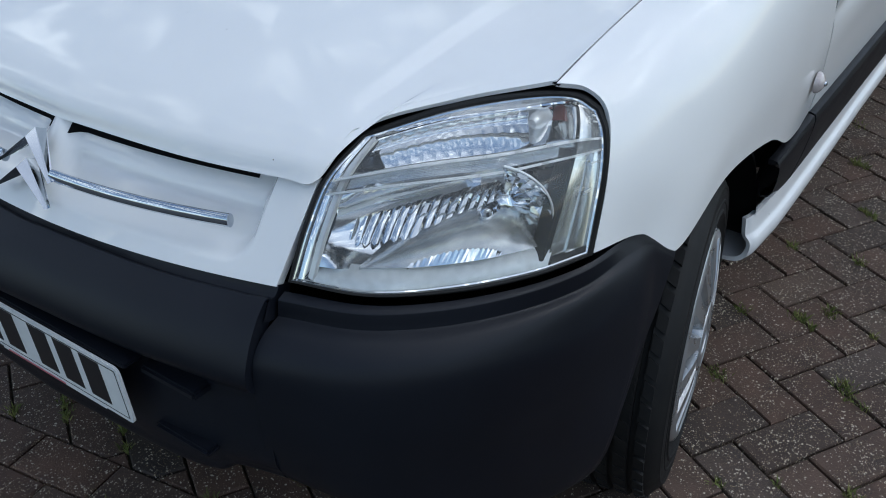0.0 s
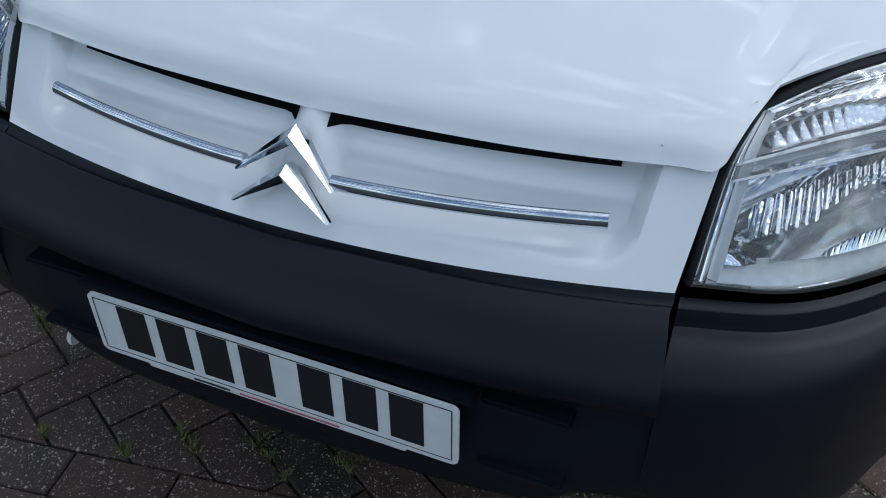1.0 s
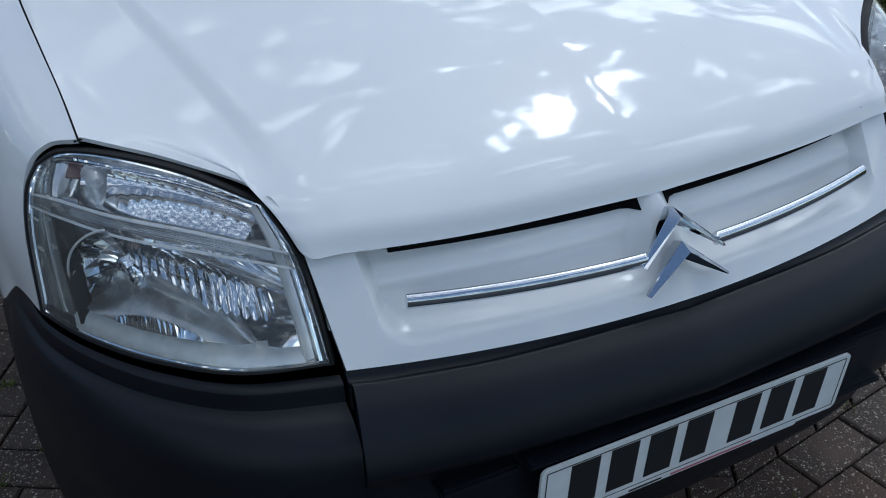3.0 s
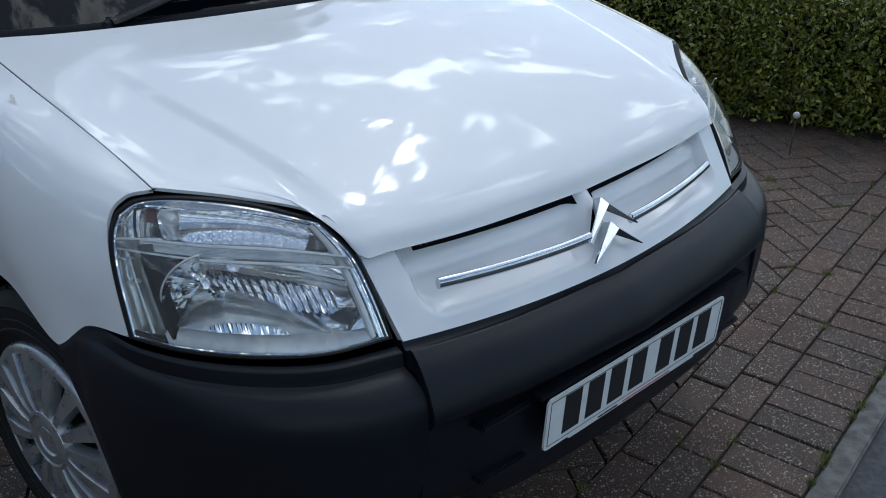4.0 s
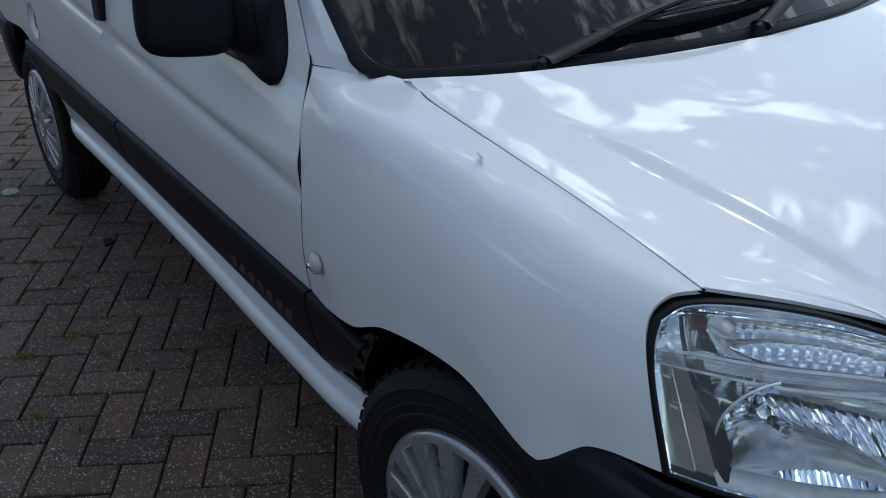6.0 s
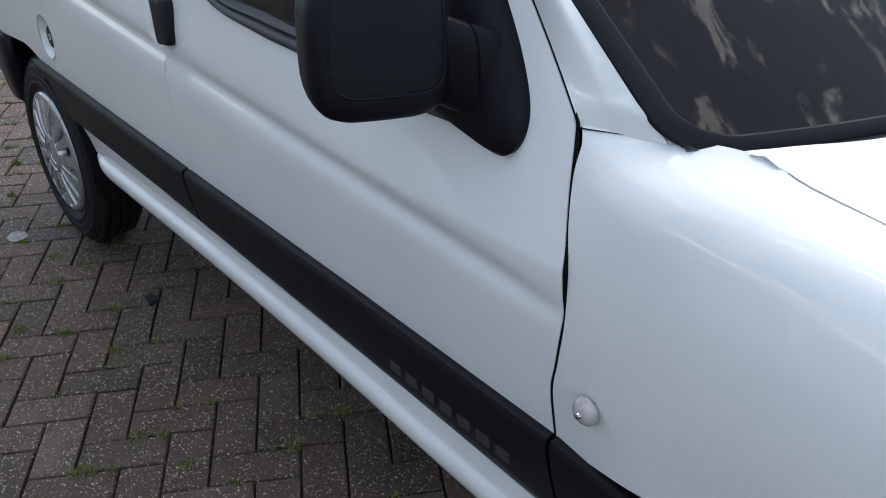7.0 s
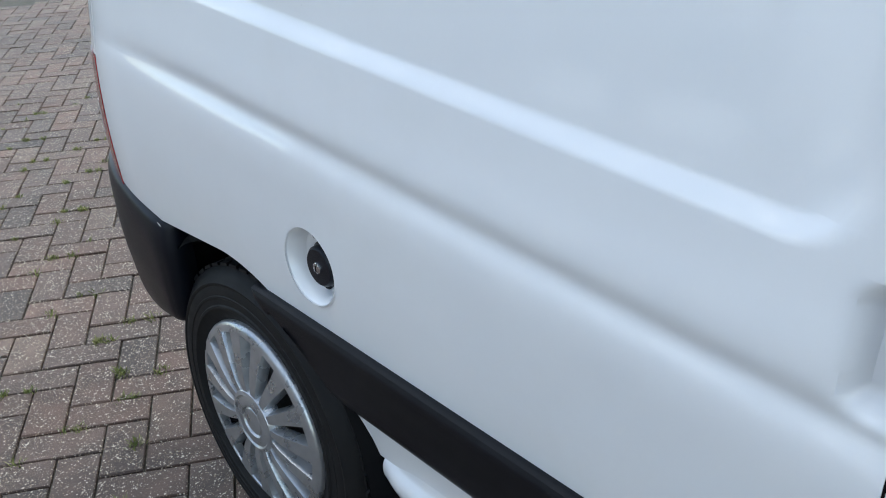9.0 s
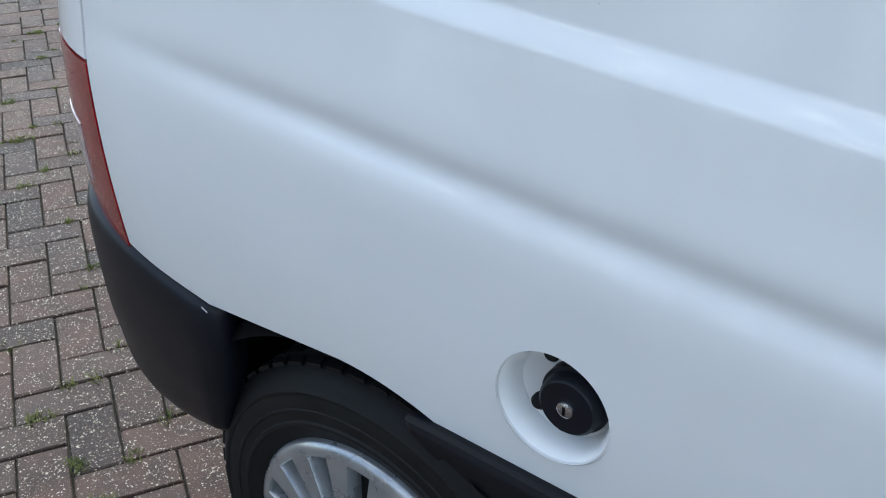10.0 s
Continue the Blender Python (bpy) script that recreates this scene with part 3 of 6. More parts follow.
# the bonnet's sides run along the wings
bonnet_grid = fair(bonnet_grid)
edge = wing_grid[:, -1]
for row, sgn in ((0, -1), (-1, 1)):
    yy = bonnet_grid[row, :, 1]
    bonnet_grid[row, :, 0] = -sgn * np.interp(yy, edge[:, 1], edge[:, 0])
    bonnet_grid[row, :, 2] = np.interp(yy, edge[:, 1], edge[:, 2])
bonnet_grid = crease_bonnet(relax(bonnet_grid))
seam = np.stack([edge + np.array([dx, 0.0, -0.0022 + dz]) for dx, dz in ((-0.005, -0.001), (0.0, 0.0), (0.005, 0.0006))], axis=1)
both_sides("bonnet_joint", seam, DARK, 0.0, 0.0, "dark joint between bonnet and wing")
part("bonnet", sheet(inset(bonnet_grid, 0.0022), 0.006, False), PAINT, van, "white bonnet with two soft creases")

# ---- doors ----
WIN = spl([(1.385, 0.940), (1.52, 0.943), (1.683, 0.951), (1.975, 0.971), (2.119, 0.985), (2.207, 1.017), (2.250, 1.085), (2.267, 1.19), (2.262, 1.35), (2.235, 1.54)], 110)
RIM = spl([(1.268, 0.335), (1.45, 0.345), (1.65, 0.356), (1.95, 0.372), (2.22, 0.386), (2.388, 0.395), (2.3905, 0.72), (2.3905, 1.00), (2.384, 1.19), (2.345, 1.54)], 110)
s = np.linspace(0, 1, 100)[None, :, None]
YZ = RIM[:, None, :] * (1 - s) + WIN[:, None, :] * s
front = np.interp(np.linspace(0, 1, 111), [0, 0.12], [1, 0])[:, None]
Y = YZ[..., 0] * (1 - front) + front * (door_front(YZ[..., 1]) + 0.0015)
door_grid = on_flank(Y, YZ[..., 1])
doors = both_sides("door", door_grid, PAINT, 0.006, 0.0015, "white front door, closed")
# the dark joint between wing and door
zj = np.concatenate([np.linspace(0.548, 0.985, 60), np.linspace(0.99, 1.53, 40)])[:, None]
yj = door_front(zj) + np.array([-0.0034, 0.0, 0.0034])[None, :]
both_sides("door_joint", on_flank(yj, zj + 0 * yj, -0.0018), DARK, 0.0, 0.0, "dark joint round the front of the door")
# and the one behind it
zr = np.concatenate([np.linspace(0.60, 0.872, 30), np.linspace(0.988, 1.53, 40)])[:, None]
yr = np.interp(zr, [0.60, 1.0, 1.19, 1.54], [2.3915, 2.3912, 2.3845, 2.347]) + np.array([-0.0030, 0.0, 0.0030])[None, :]
for rows in (np.s_[:30], np.s_[30:]):
    both_sides("door_joint", on_flank(yr[rows], zr[rows] + 0 * yr[rows], -0.0016), DARK, 0.0, 0.0, "dark joint behind the door")
# the frame of the window beside the pillar
zz = np.linspace(0.926, 1.54, 44)[:, None]
ww = np.linspace(0, 1, 8)[None, :]
yy = door_front(zz) + 0.0018 + ww * (0.075 + 0.065 * (1 - sm(0.93, 1.03, zz)))
frame_grid = on_flank(yy, zz + 0 * yy, 0.0007)
for d, g, fl in ((doors[0], frame_grid, True), (doors[1], mirror(frame_grid), False)):
    part("window_frame", sheet(inset(g, 0.001), 0.01, fl), PAINT, d)
# glass and its black seal
GL = spl([(1.385, 0.955), (1.52, 0.958), (1.683, 0.966), (1.975, 0.987), (2.105, 1.004), (2.18, 1.038), (2.219, 1.10), (2.236, 1.19), (2.232, 1.35), (2.205, 1.54)], 110)
TOPG = spl([(1.40, 1.00), (1.45, 1.06), (1.52, 1.14), (1.62, 1.25), (1.72, 1.37), (1.80, 1.46), (1.90, 1.54), (2.02, 1.54), (2.12, 1.54), (2.19, 1.54)], 110)
t8 = np.linspace(0, 1, 44)[None, :, None]
YZ = GL[:, None, :] * (1 - t8) + TOPG[:, None, :] * t8
gy, gz = YZ[..., 0], YZ[..., 1]
gx = 0.7865 - 0.128 * (gz - 1.0) - 0.06 * (gz - 1.0) ** 2 - 0.12 * np.maximum(1.85 - gy, 0) ** 2 - (0.045 + 0.28 * (gz - 0.986)) * np.clip((1.95 - gy) / 0.65, 0, 1) ** 2 * 0.6
glass_grid = np.stack([-gx, gy, gz], axis=-1)
cross = np.linspace(0, 1, 15)
bulge = 0.009 * np.sin(np.pi * np.clip(cross * 1.6, 0, 1)) ** 0.6 + 0.006 * np.sin(np.pi * np.clip((cross - 0.62) / 0.38, 0, 1)) - 0.016 * sm(0.93, 1.0, cross) - 0.004 * np.exp(-((cross - 0.63) / 0.05) ** 2)
YZ = (WIN[:, None, :] * (1 - cross[None, :, None]) + GL[:, None, :] * cross[None, :, None])
YZ[..., 1] += 0.018 * cross[None, :] * (1 - sm(1.95, 2.2, YZ[..., 0]))
seal_grid = on_flank(YZ[..., 0], YZ[..., 1]) - np.stack([bulge + 0 * YZ[..., 0], 0 * YZ[..., 0], 0 * YZ[..., 0]], axis=-1)
for d, k in ((doors[0], 0), (doors[1], 1)):
    g, w = (glass_grid, seal_grid) if k == 0 else (mirror(glass_grid), mirror(seal_grid))
    p = part("window_glass", sheet(g, 0, k == 1), GLASS, d, "tinted side window glass")
    p.visible_shadow = False
    part("window_seal", sheet(w, 0.012, k == 1), SEAL, d, "faded black rubber window seal")

# ---- cargo sides ----
def cargo_floor(y):
    arch = HUB_Z + np.sqrt(np.maximum(ARCH ** 2 - (y - HUB_R) ** 2, 0))
    low = np.where(np.abs(y - HUB_R) < ARCH, np.maximum(arch, 0.40), 0.40)
    low = np.where(y > HUB_R, 0.656 - 0.065 * (y - HUB_R), low)
    return np.where(y > 3.72, 0.642 + 0.19 * (y - 3.72), low)


ys = np.unique(np.concatenate([np.linspace(2.3925, 3.10, 80), np.linspace(3.10, 3.34, 60), np.linspace(3.34, 3.72, 50), np.linspace(3.72, 3.900, 28)]))
zb = cargo_floor(ys)[:, None]
zi = 1.002 + 0.075 * (ys[:, None] - 2.5)
ZZ = np.concatenate([zb + (zi - 0.008 - zb) * np.linspace(0, 1, 110)[None, :], zi - 0.008 + 0.032 * np.linspace(0.03, 1, 30)[None, :], zi + 0.024 + (1.62 - zi - 0.024) * np.linspace(0.03, 1, 40)[None, :]], axis=1)
lean = np.interp(ZZ, [0.9, 1.0, 1.19, 1.62], [0, 0.001, 0.008, 0.055])
YY = ys[:, None] - lean * (1 - sm(2.393, 2.9, ys))[:, None]
YY = YY - 0.095 * sm(3.75, 3.900, ys)[:, None] * np.clip(0.925 - ZZ, 0, 0.3)
FUEL = (3.219, 0.727)
i0, i1 = int(np.searchsorted(ys, FUEL[0] - 0.082)), int(np.searchsorted(ys, FUEL[0] + 0.082))
zrow = ZZ[(i0 + i1) // 2]
j0, j1 = int(np.searchsorted(zrow, FUEL[1] - 0.08)), int(np.searchsorted(zrow, FUEL[1] + 0.08))
cargo_grid = inset(on_flank(YY, ZZ), 0.001)
cv, cf = sheet(cargo_grid, 0.015, False, (i0, i1, j0, j1))


def fuel_fill(cv, cf, nv):
    """Closes the opening in the side down to the round rim of the filler recess."""
    loop = [(i, j0) for i in range(i0, i1)] + [(i1, j) for j in range(j0, j1)] + [(i, j1) for i in range(i1, i0, -1)] + [(i0, j) for j in range(j1, j0, -1)]
    last = [i * (nv + 1) + j for i, j in loop]
    pts = np.array([cv[k] for k in last])
    ang = np.arctan2(pts[:, 2] - FUEL[1], pts[:, 1] - FUEL[0])
    for f, r in ((0.35, 0.061), (0.7, 0.061), (1.0, 0.061)):
        y = pts[:, 1] * (1 - f) + (FUEL[0] + r * np.cos(ang)) * f
        z = pts[:, 2] * (1 - f) + (FUEL[1] + r * np.sin(ang)) * f
        cur = list(range(len(cv), len(cv) + len(loop)))
        cv += list(on_flank(y, z))
        cf += [(last[k], last[(k + 1) % len(loop)], cur[(k + 1) % len(loop)], cur[k]) for k in range(len(loop))]
        last = cur
    return cv, cf


cv, cf = fuel_fill(cv, cf, ZZ.shape[1] - 1)
side = part("side_panel", (cv, cf), PAINT, van, "white cargo side panel with a pressed recess")
part("side_panel", sheet(mirror(cargo_grid), 0.015, True), PAINT, van, "white cargo side panel with a pressed recess")

# ---- fuel filler ----
fx = -float(flank(*FUEL))
bowl = part("filler_recess", lathe([(0.0615, 0.001), (0.064, -0.0015), (0.0605, -0.002), (0.057, -0.006), (0.054, -0.016), (0.050, -0.030), (0.036, -0.038), (0.0, -0.040)], (fx, FUEL[0], FUEL[1]), "x", 56, -1), PAINT, van, "white round fuel filler recess, open")
cap = part("fuel_cap", lathe([(0.0, 0.034), (0.012, 0.034), (0.028, 0.033), (0.0315, 0.029), (0.0325, 0.018), (0.036, 0.017), (0.036, 0.004), (0.033, 0.0)], (fx + 0.040, FUEL[0] - 0.012, FUEL[1]), "x", 40, -1), PLASTIC, van, "black plastic fuel cap with a lock")
part("lock", lathe([(0.0, 0.0375), (0.006, 0.0375), (0.0085, 0.036), (0.009, 0.033)], (fx + 0.040, FUEL[0] - 0.012, FUEL[1]), "x", 24, -1), CHROME, cap, "metal key lock")
part("keyhole", block(fx + 0.0022, fx + 0.0032, FUEL[0] - 0.0135, FUEL[0] - 0.0105, FUEL[1] - 0.005, FUEL[1] + 0.005), DARK, cap)
for a in (62, 318, 272):
    part("rubber_bung", lathe([(0.0, 0.012), (0.006, 0.012), (0.0085, 0.009), (0.009, 0.0)], (fx + 0.038, FUEL[0] + 0.041 * math.cos(radians(a)), FUEL[1] + 0.041 * math.sin(radians(a))), "x", 16, -1), RUBBER, bowl)

# ---- sills ----
SILL = [(0.770, 0.410), (0.772, 0.390), (0.774, 0.374), (0.778, 0.368), (0.784, 0.361), (0.787, 0.350), (0.785, 0.333), (0.774, 0.314), (0.745, 0.304), (0.66, 0.300)]
secs = []
for y, dx, dz in ((1.125, -0.016, -0.036), (1.15, -0.006, -0.032), (1.22, -0.002, -0.032), (1.30, 0, -0.031), (1.6, 0, -0.016), (1.9, 0, 0.004), (2.2, 0, 0.016), (2.5, 0, 0.023), (2.95, 0, 0.026), (3.08, -0.002, 0.028), (3.135, -0.012, 0.036)):
    secs.append([(-(x + dx), y, z + dz) for x, z in SILL])
both_sides("sill", loft(secs, 70, 32), PAINT, 0.01, 0, "white rounded sill under the doors", flip=True)

# ---- side mouldings ----
def strip_top(y):
    return np.interp(y, [1.10, 1.27, 1.78, 2.39, 2.80, 3.35], [0.545, 0.560, 0.580, 0.597, 0.612, 0.631])


def strip_low(y):
    return np.interp(y, [1.10, 1.17, 1.22, 1.27, 1.36, 1.66, 1.78, 1.91, 2.05, 2.22, 2.40, 2.62, 3.14, 3.4], [0.432, 0.418, 0.394, 0.386, 0.391, 0.410, 0.417, 0.4235, 0.430, 0.440, 0.450, 0.4625, 0.479, 0.484])


MOULD = np.array([(1.0, -0.004), (1.0, 0.006), (0.985, 0.014), (0.93, 0.0185), (0.80, 0.020), (0.45, 0.019), (0.15, 0.016), (0.04, 0.010), (0.0, -0.004)])


def moulding(y0, y1, n, tail=False, head=False):
    y = np.linspace(y0, y1, n)[:, None]
    M = np.array([np.interp(np.linspace(0, 1, 25), np.linspace(0, 1, 9), MOULD[:, k]) for k in (0, 1)])
    zt, zl = strip_top(y), strip_low(y)
    h = zl + (zt - zl) * M[0][None, :]
    yy = y + 0 * h
    if tail:
        stop = HUB_R - np.sqrt(np.maximum((ARCH - 0.012) ** 2 - (h - HUB_Z) ** 2, 0.01))
        yy = np.minimum(yy, stop - 0.002)
    if head:
        stop = HUB_F + np.sqrt(np.maximum((ARCH - 0.006) ** 2 - (h - HUB_Z) ** 2, 0.01))
        yy = np.maximum(yy, stop)
    G = on_flank(yy, h)
    G[..., 0] -= M[1][None, :] * (1.0 - 0.0 * h)
    return G


both_sides("side_moulding", moulding(1.060, 1.264, 30, head=True), TRIM, 0.01, 0.001, "black plastic moulding on the wing", flip=True)
door_strip = both_sides("side_moulding", moulding(1.269, 2.385, 90), TRIM, 0.01, 0.001, "black plastic moulding along the door", flip=True)
both_sides("side_moulding", moulding(2.394, 3.40, 90, True), TRIM, 0.01, 0.001, "black plastic moulding up to the rear wheel arch", flip=True)
# raised maker's lettering on the door moulding, as plain bars
for k in range(7):
    y = 1.655 - 0.044 * k
    zt, zl = float(strip_top(y)), float(strip_low(y))
    zm = zl + (zt - zl) * 0.42
    x = -(float(flank(y, zm)) + 0.0195)
    part("letter_bar", block(x - 0.0006, x + 0.0015, y - 0.034, y - 0.004, zm - 0.016, zm + 0.016, 0.0004), GREY_INK, door_strip[0])

# ---- door handle and lock ----
def handle(side):
    """A soft-cornered plate that stands proud of the door."""
    corners = ((2.382, 0.878, -0.010, 0.012), (2.386, 0.980, -0.008, -0.010), (2.321, 0.977, 0.020, -0.020), (2.317, 0.883, 0.014, 0.014))
    o = []
    for k, (cy, cz, dy, dz) in enumerate(corners):
        for a in np.linspace(0, 1, 7):
            w = radians(90 * (k - 1 + a))
            o.append((cy + dy + abs(dy) * math.cos(w), cz + dz + abs(dz) * math.sin(w)))
    o = np.array(o)
    mid = o.mean(axis=0)
    rings = []
    for f, h in ((1.0, 0.790), (1.0, 0.8215), (0.985, 0.8250), (0.94, 0.8270), (0.7, 0.8285), (0.3, 0.829), (0.02, 0.829)):
        p = mid + (o - mid) * f
        rings.append(np.stack([np.full(len(o), -side * h), p[:, 0], p[:, 1]], axis=-1))
    n = len(o)
    F = [(k * n + i, k * n + (i + 1) % n, (k + 1) * n + (i + 1) % n, (k + 1) * n + i) for k in range(len(rings) - 1) for i in range(n)]
    return np.concatenate(rings), (F if side < 0 else [f[::-1] for f in F])


for sgn, d in ((1, doors[0]), (-1, doors[1])):
    part("door_handle", handle(sgn), PLASTIC, d, "black plastic door handle")
    part("door_lock", lathe([(0.0, 0.006), (0.009, 0.006), (0.0105, 0.008), (0.0165, 0.0075), (0.0185, 0.004), (0.019, -0.004)], (-sgn * float(flank(2.309, 1.0125)), 2.309, 1.0125), "x", 36, -sgn), CHROME, d, "metal lock barrel")
    xk = -sgn * (float(flank(2.309, 1.0125)) + 0.0062)
    part("keyhole", block(min(xk, xk - sgn * 0.0006), max(xk, xk - sgn * 0.0006), 2.3075, 2.3105, 1.0075, 1.0175), DARK, d)

# ---- side indicators ----
for sgn in (1, -1):
    c = (-sgn * 0.8205, 1.196, 0.652)
    ind = part("side_indicator", lathe([(0.0, 0.012), (0.007, 0.011), (0.014, 0.007), (0.0185, 0.003), (0.020, -0.004)], c, "x", 32, -sgn), SMOKE_LENS, van, "clear oval side indicator")
    part("indicator_bulb", lathe([(0.0, 0.016), (0.004, 0.0145), (0.0055, 0.010)], c, "x", 16, -sgn), CHROME, ind)

# ---- grille panel ----
def grille_y(x, z):
    """How far back the white grille panel lies."""
    ax = np.abs(x)
    q = (z - 0.666) / (0.782 - 0.666)
    base = (0.108 + 0.215 * x ** 2) * (1 - q) + (0.196 + 0.17 * x ** 2) * q
    hollow = sm(-0.004, 0.017, box_depth(ax - 0.012 * q, q * 0.116, -0.6, 0.398, 0.012, 0.30, 0.034)) * (1 - 0.22 * sm(0.42, 0.60, q) * (1 - sm(0.62, 0.8, q)))
    plinth = 1 - sm(0.024, 0.060, ax + 0.024 * q)
    return base + 0.030 * hollow * (1 - plinth)


xs = np.linspace(-0.470, 0.470, 150)[:, None]
zs = np.linspace(0.664, 0.786, 50)[None, :]
top = 0.786 - 0.010 * (1 - (xs / 0.47) ** 2)
foot = 0.664 - 0.011 * (1 - (xs / 0.47) ** 2)
Zg = foot + (top - foot) * (zs - 0.664) / (0.786 - 0.664)
Xg = xs + 0 * Zg
Xg = Xg * (1 - 0.028 * (1 - (Zg - 0.664) / 0.122))
Gg = np.stack([Xg, grille_y(Xg, Zg), Zg], axis=-1)
grille = part("grille_panel", sheet(Gg, 0.015, False), PAINT, van, "white grille panel with a hollow on each side")
for sgn in (1, -1):
    x = np.linspace(0.022, 0.366, 30)
    zt = 0.781 - 0.010 * (1 - (x / 0.47) ** 2)
    V, F = [], []
    slot = np.stack([np.stack([sgn * x, grille_y(x, zt - d) - off, zt - d], axis=-1) for d, off in ((0.0200, 0.001), (0.0190, 0.003), (0.004, 0.004), (-0.004, 0.004))], axis=1)
    sl = part("air_slot", sheet(slot, 0.004, sgn < 0), DARK, grille, "black air slot under the bonnet edge")
    fins = [prism([(sgn * a, grille_y(a, 0.762) - 0.004, 0.763), (sgn * (a + 0.0025), grille_y(a, 0.762) - 0.004, 0.763), (sgn * (a + 0.0025), grille_y(a, 0.765) - 0.004, 0.767), (sgn * a, grille_y(a, 0.765) - 0.004, 0.767)], (0, -1, 0), 0.003) for a in np.arange(0.036, 0.36, 0.0105)]
    part("slot_fins", joined(*fins), SEAL, grille)
    x = np.linspace(0.058, 0.371, 30)
    path = np.stack([sgn * x, 0.121 + 0.335 * x ** 2, 0.7185 + 0.05 * x ** 2], axis=-1)
    bar = tube(path, 0.0085, 14, (0.9, 1.15))
    part("chrome_bar", bar, CHROME, grille, "chrome bar across the grille")


def chevron(z_apex, y_apex, z_tip, y_tip, half=0.066, w=0.0125):
    """A folded, ridged chevron: two tapering arms that meet in a point."""
    V, F = [], []
    for sgn in (1, -1):
        top = [(0, y_apex, z_apex), (sgn * half, y_tip, z_tip)]
        a0, a1 = np.array(top[0]), np.array(top[1])
        low0, low1 = a0 + (0, -0.012, -w * 1.75), a1 + (-sgn * 0.0045, -0.002, -w * 0.12)
        r0, r1 = (a0 + low0) / 2 + (0, -0.013, 0.004), (a1 + low1) / 2 + (0, -0.003, 0)
        b0, b1 = a0 + (0, 0.016, -0.008), a1 + (0, 0.004, 0)
        c0, c1 = low0 + (0, 0.016, 0.004), low1 + (0, 0.006, 0)
        o = len(V)
        V += [b0, a0, r0, low0, c0, b1, a1, r1, low1, c1]
        for k in range(4):
            f = (o + k, o + k + 1, o + k + 6, o + k + 5)
            F.append(f if sgn > 0 else f[::-1])
        F.append((o + 5, o + 6, o + 7, o + 8, o + 9))
    return V, F


for za, ya, zt2, yt2 in ((0.769, 0.148, 0.714, 0.112), (0.731, 0.122, 0.679, 0.097)):
    me = mesh_of("chevron", *chevron(za, ya, zt2, yt2), CHROME, smooth=False)
    part("chevron", me, CHROME, grille, "chrome chevron badge")

# ---- front bumper ----
BC = []
for x, back, top, dx in ((0.0, 0.0, 0.652, 0.0), (0.25, 0.014, 0.655, 0.0), (0.40, 0.034, 0.661, 0.004), (0.458, 0.046, 0.664, 0.012)):
    lift = top - 0.652
    BC.append([(x, 0.109 + back, top + 0.001), (x, 0.104 + back, top - 0.008), (x, 0.096 + back, top - 0.012), (x, 0.089 + back, top - 0.007), (x, 0.080 + back, 0.6415 + lift), (x + dx * 0.4, 0.058 + back, 0.629 + lift * 0.7), (x + dx * 0.8, 0.035 + back, 0.605 + lift * 0.3), (x + dx, 0.0215 + back, 0.575), (x + dx, 0.0265 + back, 0.552), (x + dx, 0.046 + back, 0.536)])
h = loft(BC, 40, 54)
bumper_top = np.concatenate([mirror(h)[:0:-1], h])
bumper = part("front_bumper", sheet(bumper_top, 0.03, True), PLASTIC, van, "matt black plastic front bumper")
LOW = [
    [(0.00, 0.046, 0.537), (0.00, 0.052, 0.520), (0.00, 0.046, 0.47), (0.00, 0.046, 0.41), (0.00, 0.052, 0.365), (0.00, 0.068, 0.325), (0.00, 0.16, 0.305)],
    [(0.25, 0.060, 0.537), (0.25, 0.066, 0.520), (0.25, 0.060, 0.47), (0.25, 0.058, 0.41), (0.25, 0.064, 0.365), (0.25, 0.080, 0.325), (0.25, 0.17, 0.305)],
    [(0.355, 0.070, 0.537), (0.355, 0.076, 0.520), (0.355, 0.070, 0.47), (0.355, 0.068, 0.41), (0.355, 0.074, 0.370), (0.355, 0.090, 0.338), (0.355, 0.18, 0.32)],
    [(0.400, 0.076, 0.537), (0.400, 0.079, 0.520), (0.400, 0.074, 0.47), (0.400, 0.074, 0.42), (0.400, 0.080, 0.390), (0.400, 0.098, 0.366), (0.400, 0.18, 0.355)],
    [(0.478, 0.090, 0.537), (0.478, 0.090, 0.520), (0.478, 0.087, 0.47), (0.478, 0.088, 0.42), (0.478, 0.096, 0.395), (0.478, 0.114, 0.372), (0.478, 0.20, 0.36)],
]
h = loft(LOW, 48, 40)
part("bumper_valance", sheet(np.concatenate([mirror(h)[:0:-1], h]), 0.01, True), PLASTIC, bumper, "black lower valance with the number plate recess")
PLAN = [((0.462, 0.160, 0.655), (0.466, 0.084)), ((0.571, 0.196, 0.655), (0.565, 0.118)), ((0.650, 0.260, 0.655), (0.652, 0.180)), ((0.715, 0.338, 0.658), (0.722, 0.268)), ((0.757, 0.412, 0.664), (0.776, 0.375))]
secs = []
for ((tx, ty, tz), (ox, oy)), low in zip(PLAN, (0.360, 0.335, 0.288, 0.264, 0.258)):
    n = np.array([ox - tx * 0.55, oy - 0.45])
    n = n / np.linalg.norm(n)

    def out(f, d, z):
        return (tx + (ox - tx) * f + n[0] * d, ty + (oy - ty) * f + n[1] * d, z)
    secs.append([out(0, 0, tz), out(0.20, 0, tz - 0.005), out(0.25, 0, tz - 0.028), out(0.62, 0, tz - 0.037), out(0.92, 0, 0.598), out(1, 0.004, 0.565), out(1, 0.004, 0.50), out(1, 0, 0.44), out(1, -0.012, low + 0.030), out(1, -0.045, low), out(1, -0.11, low - 0.010)])
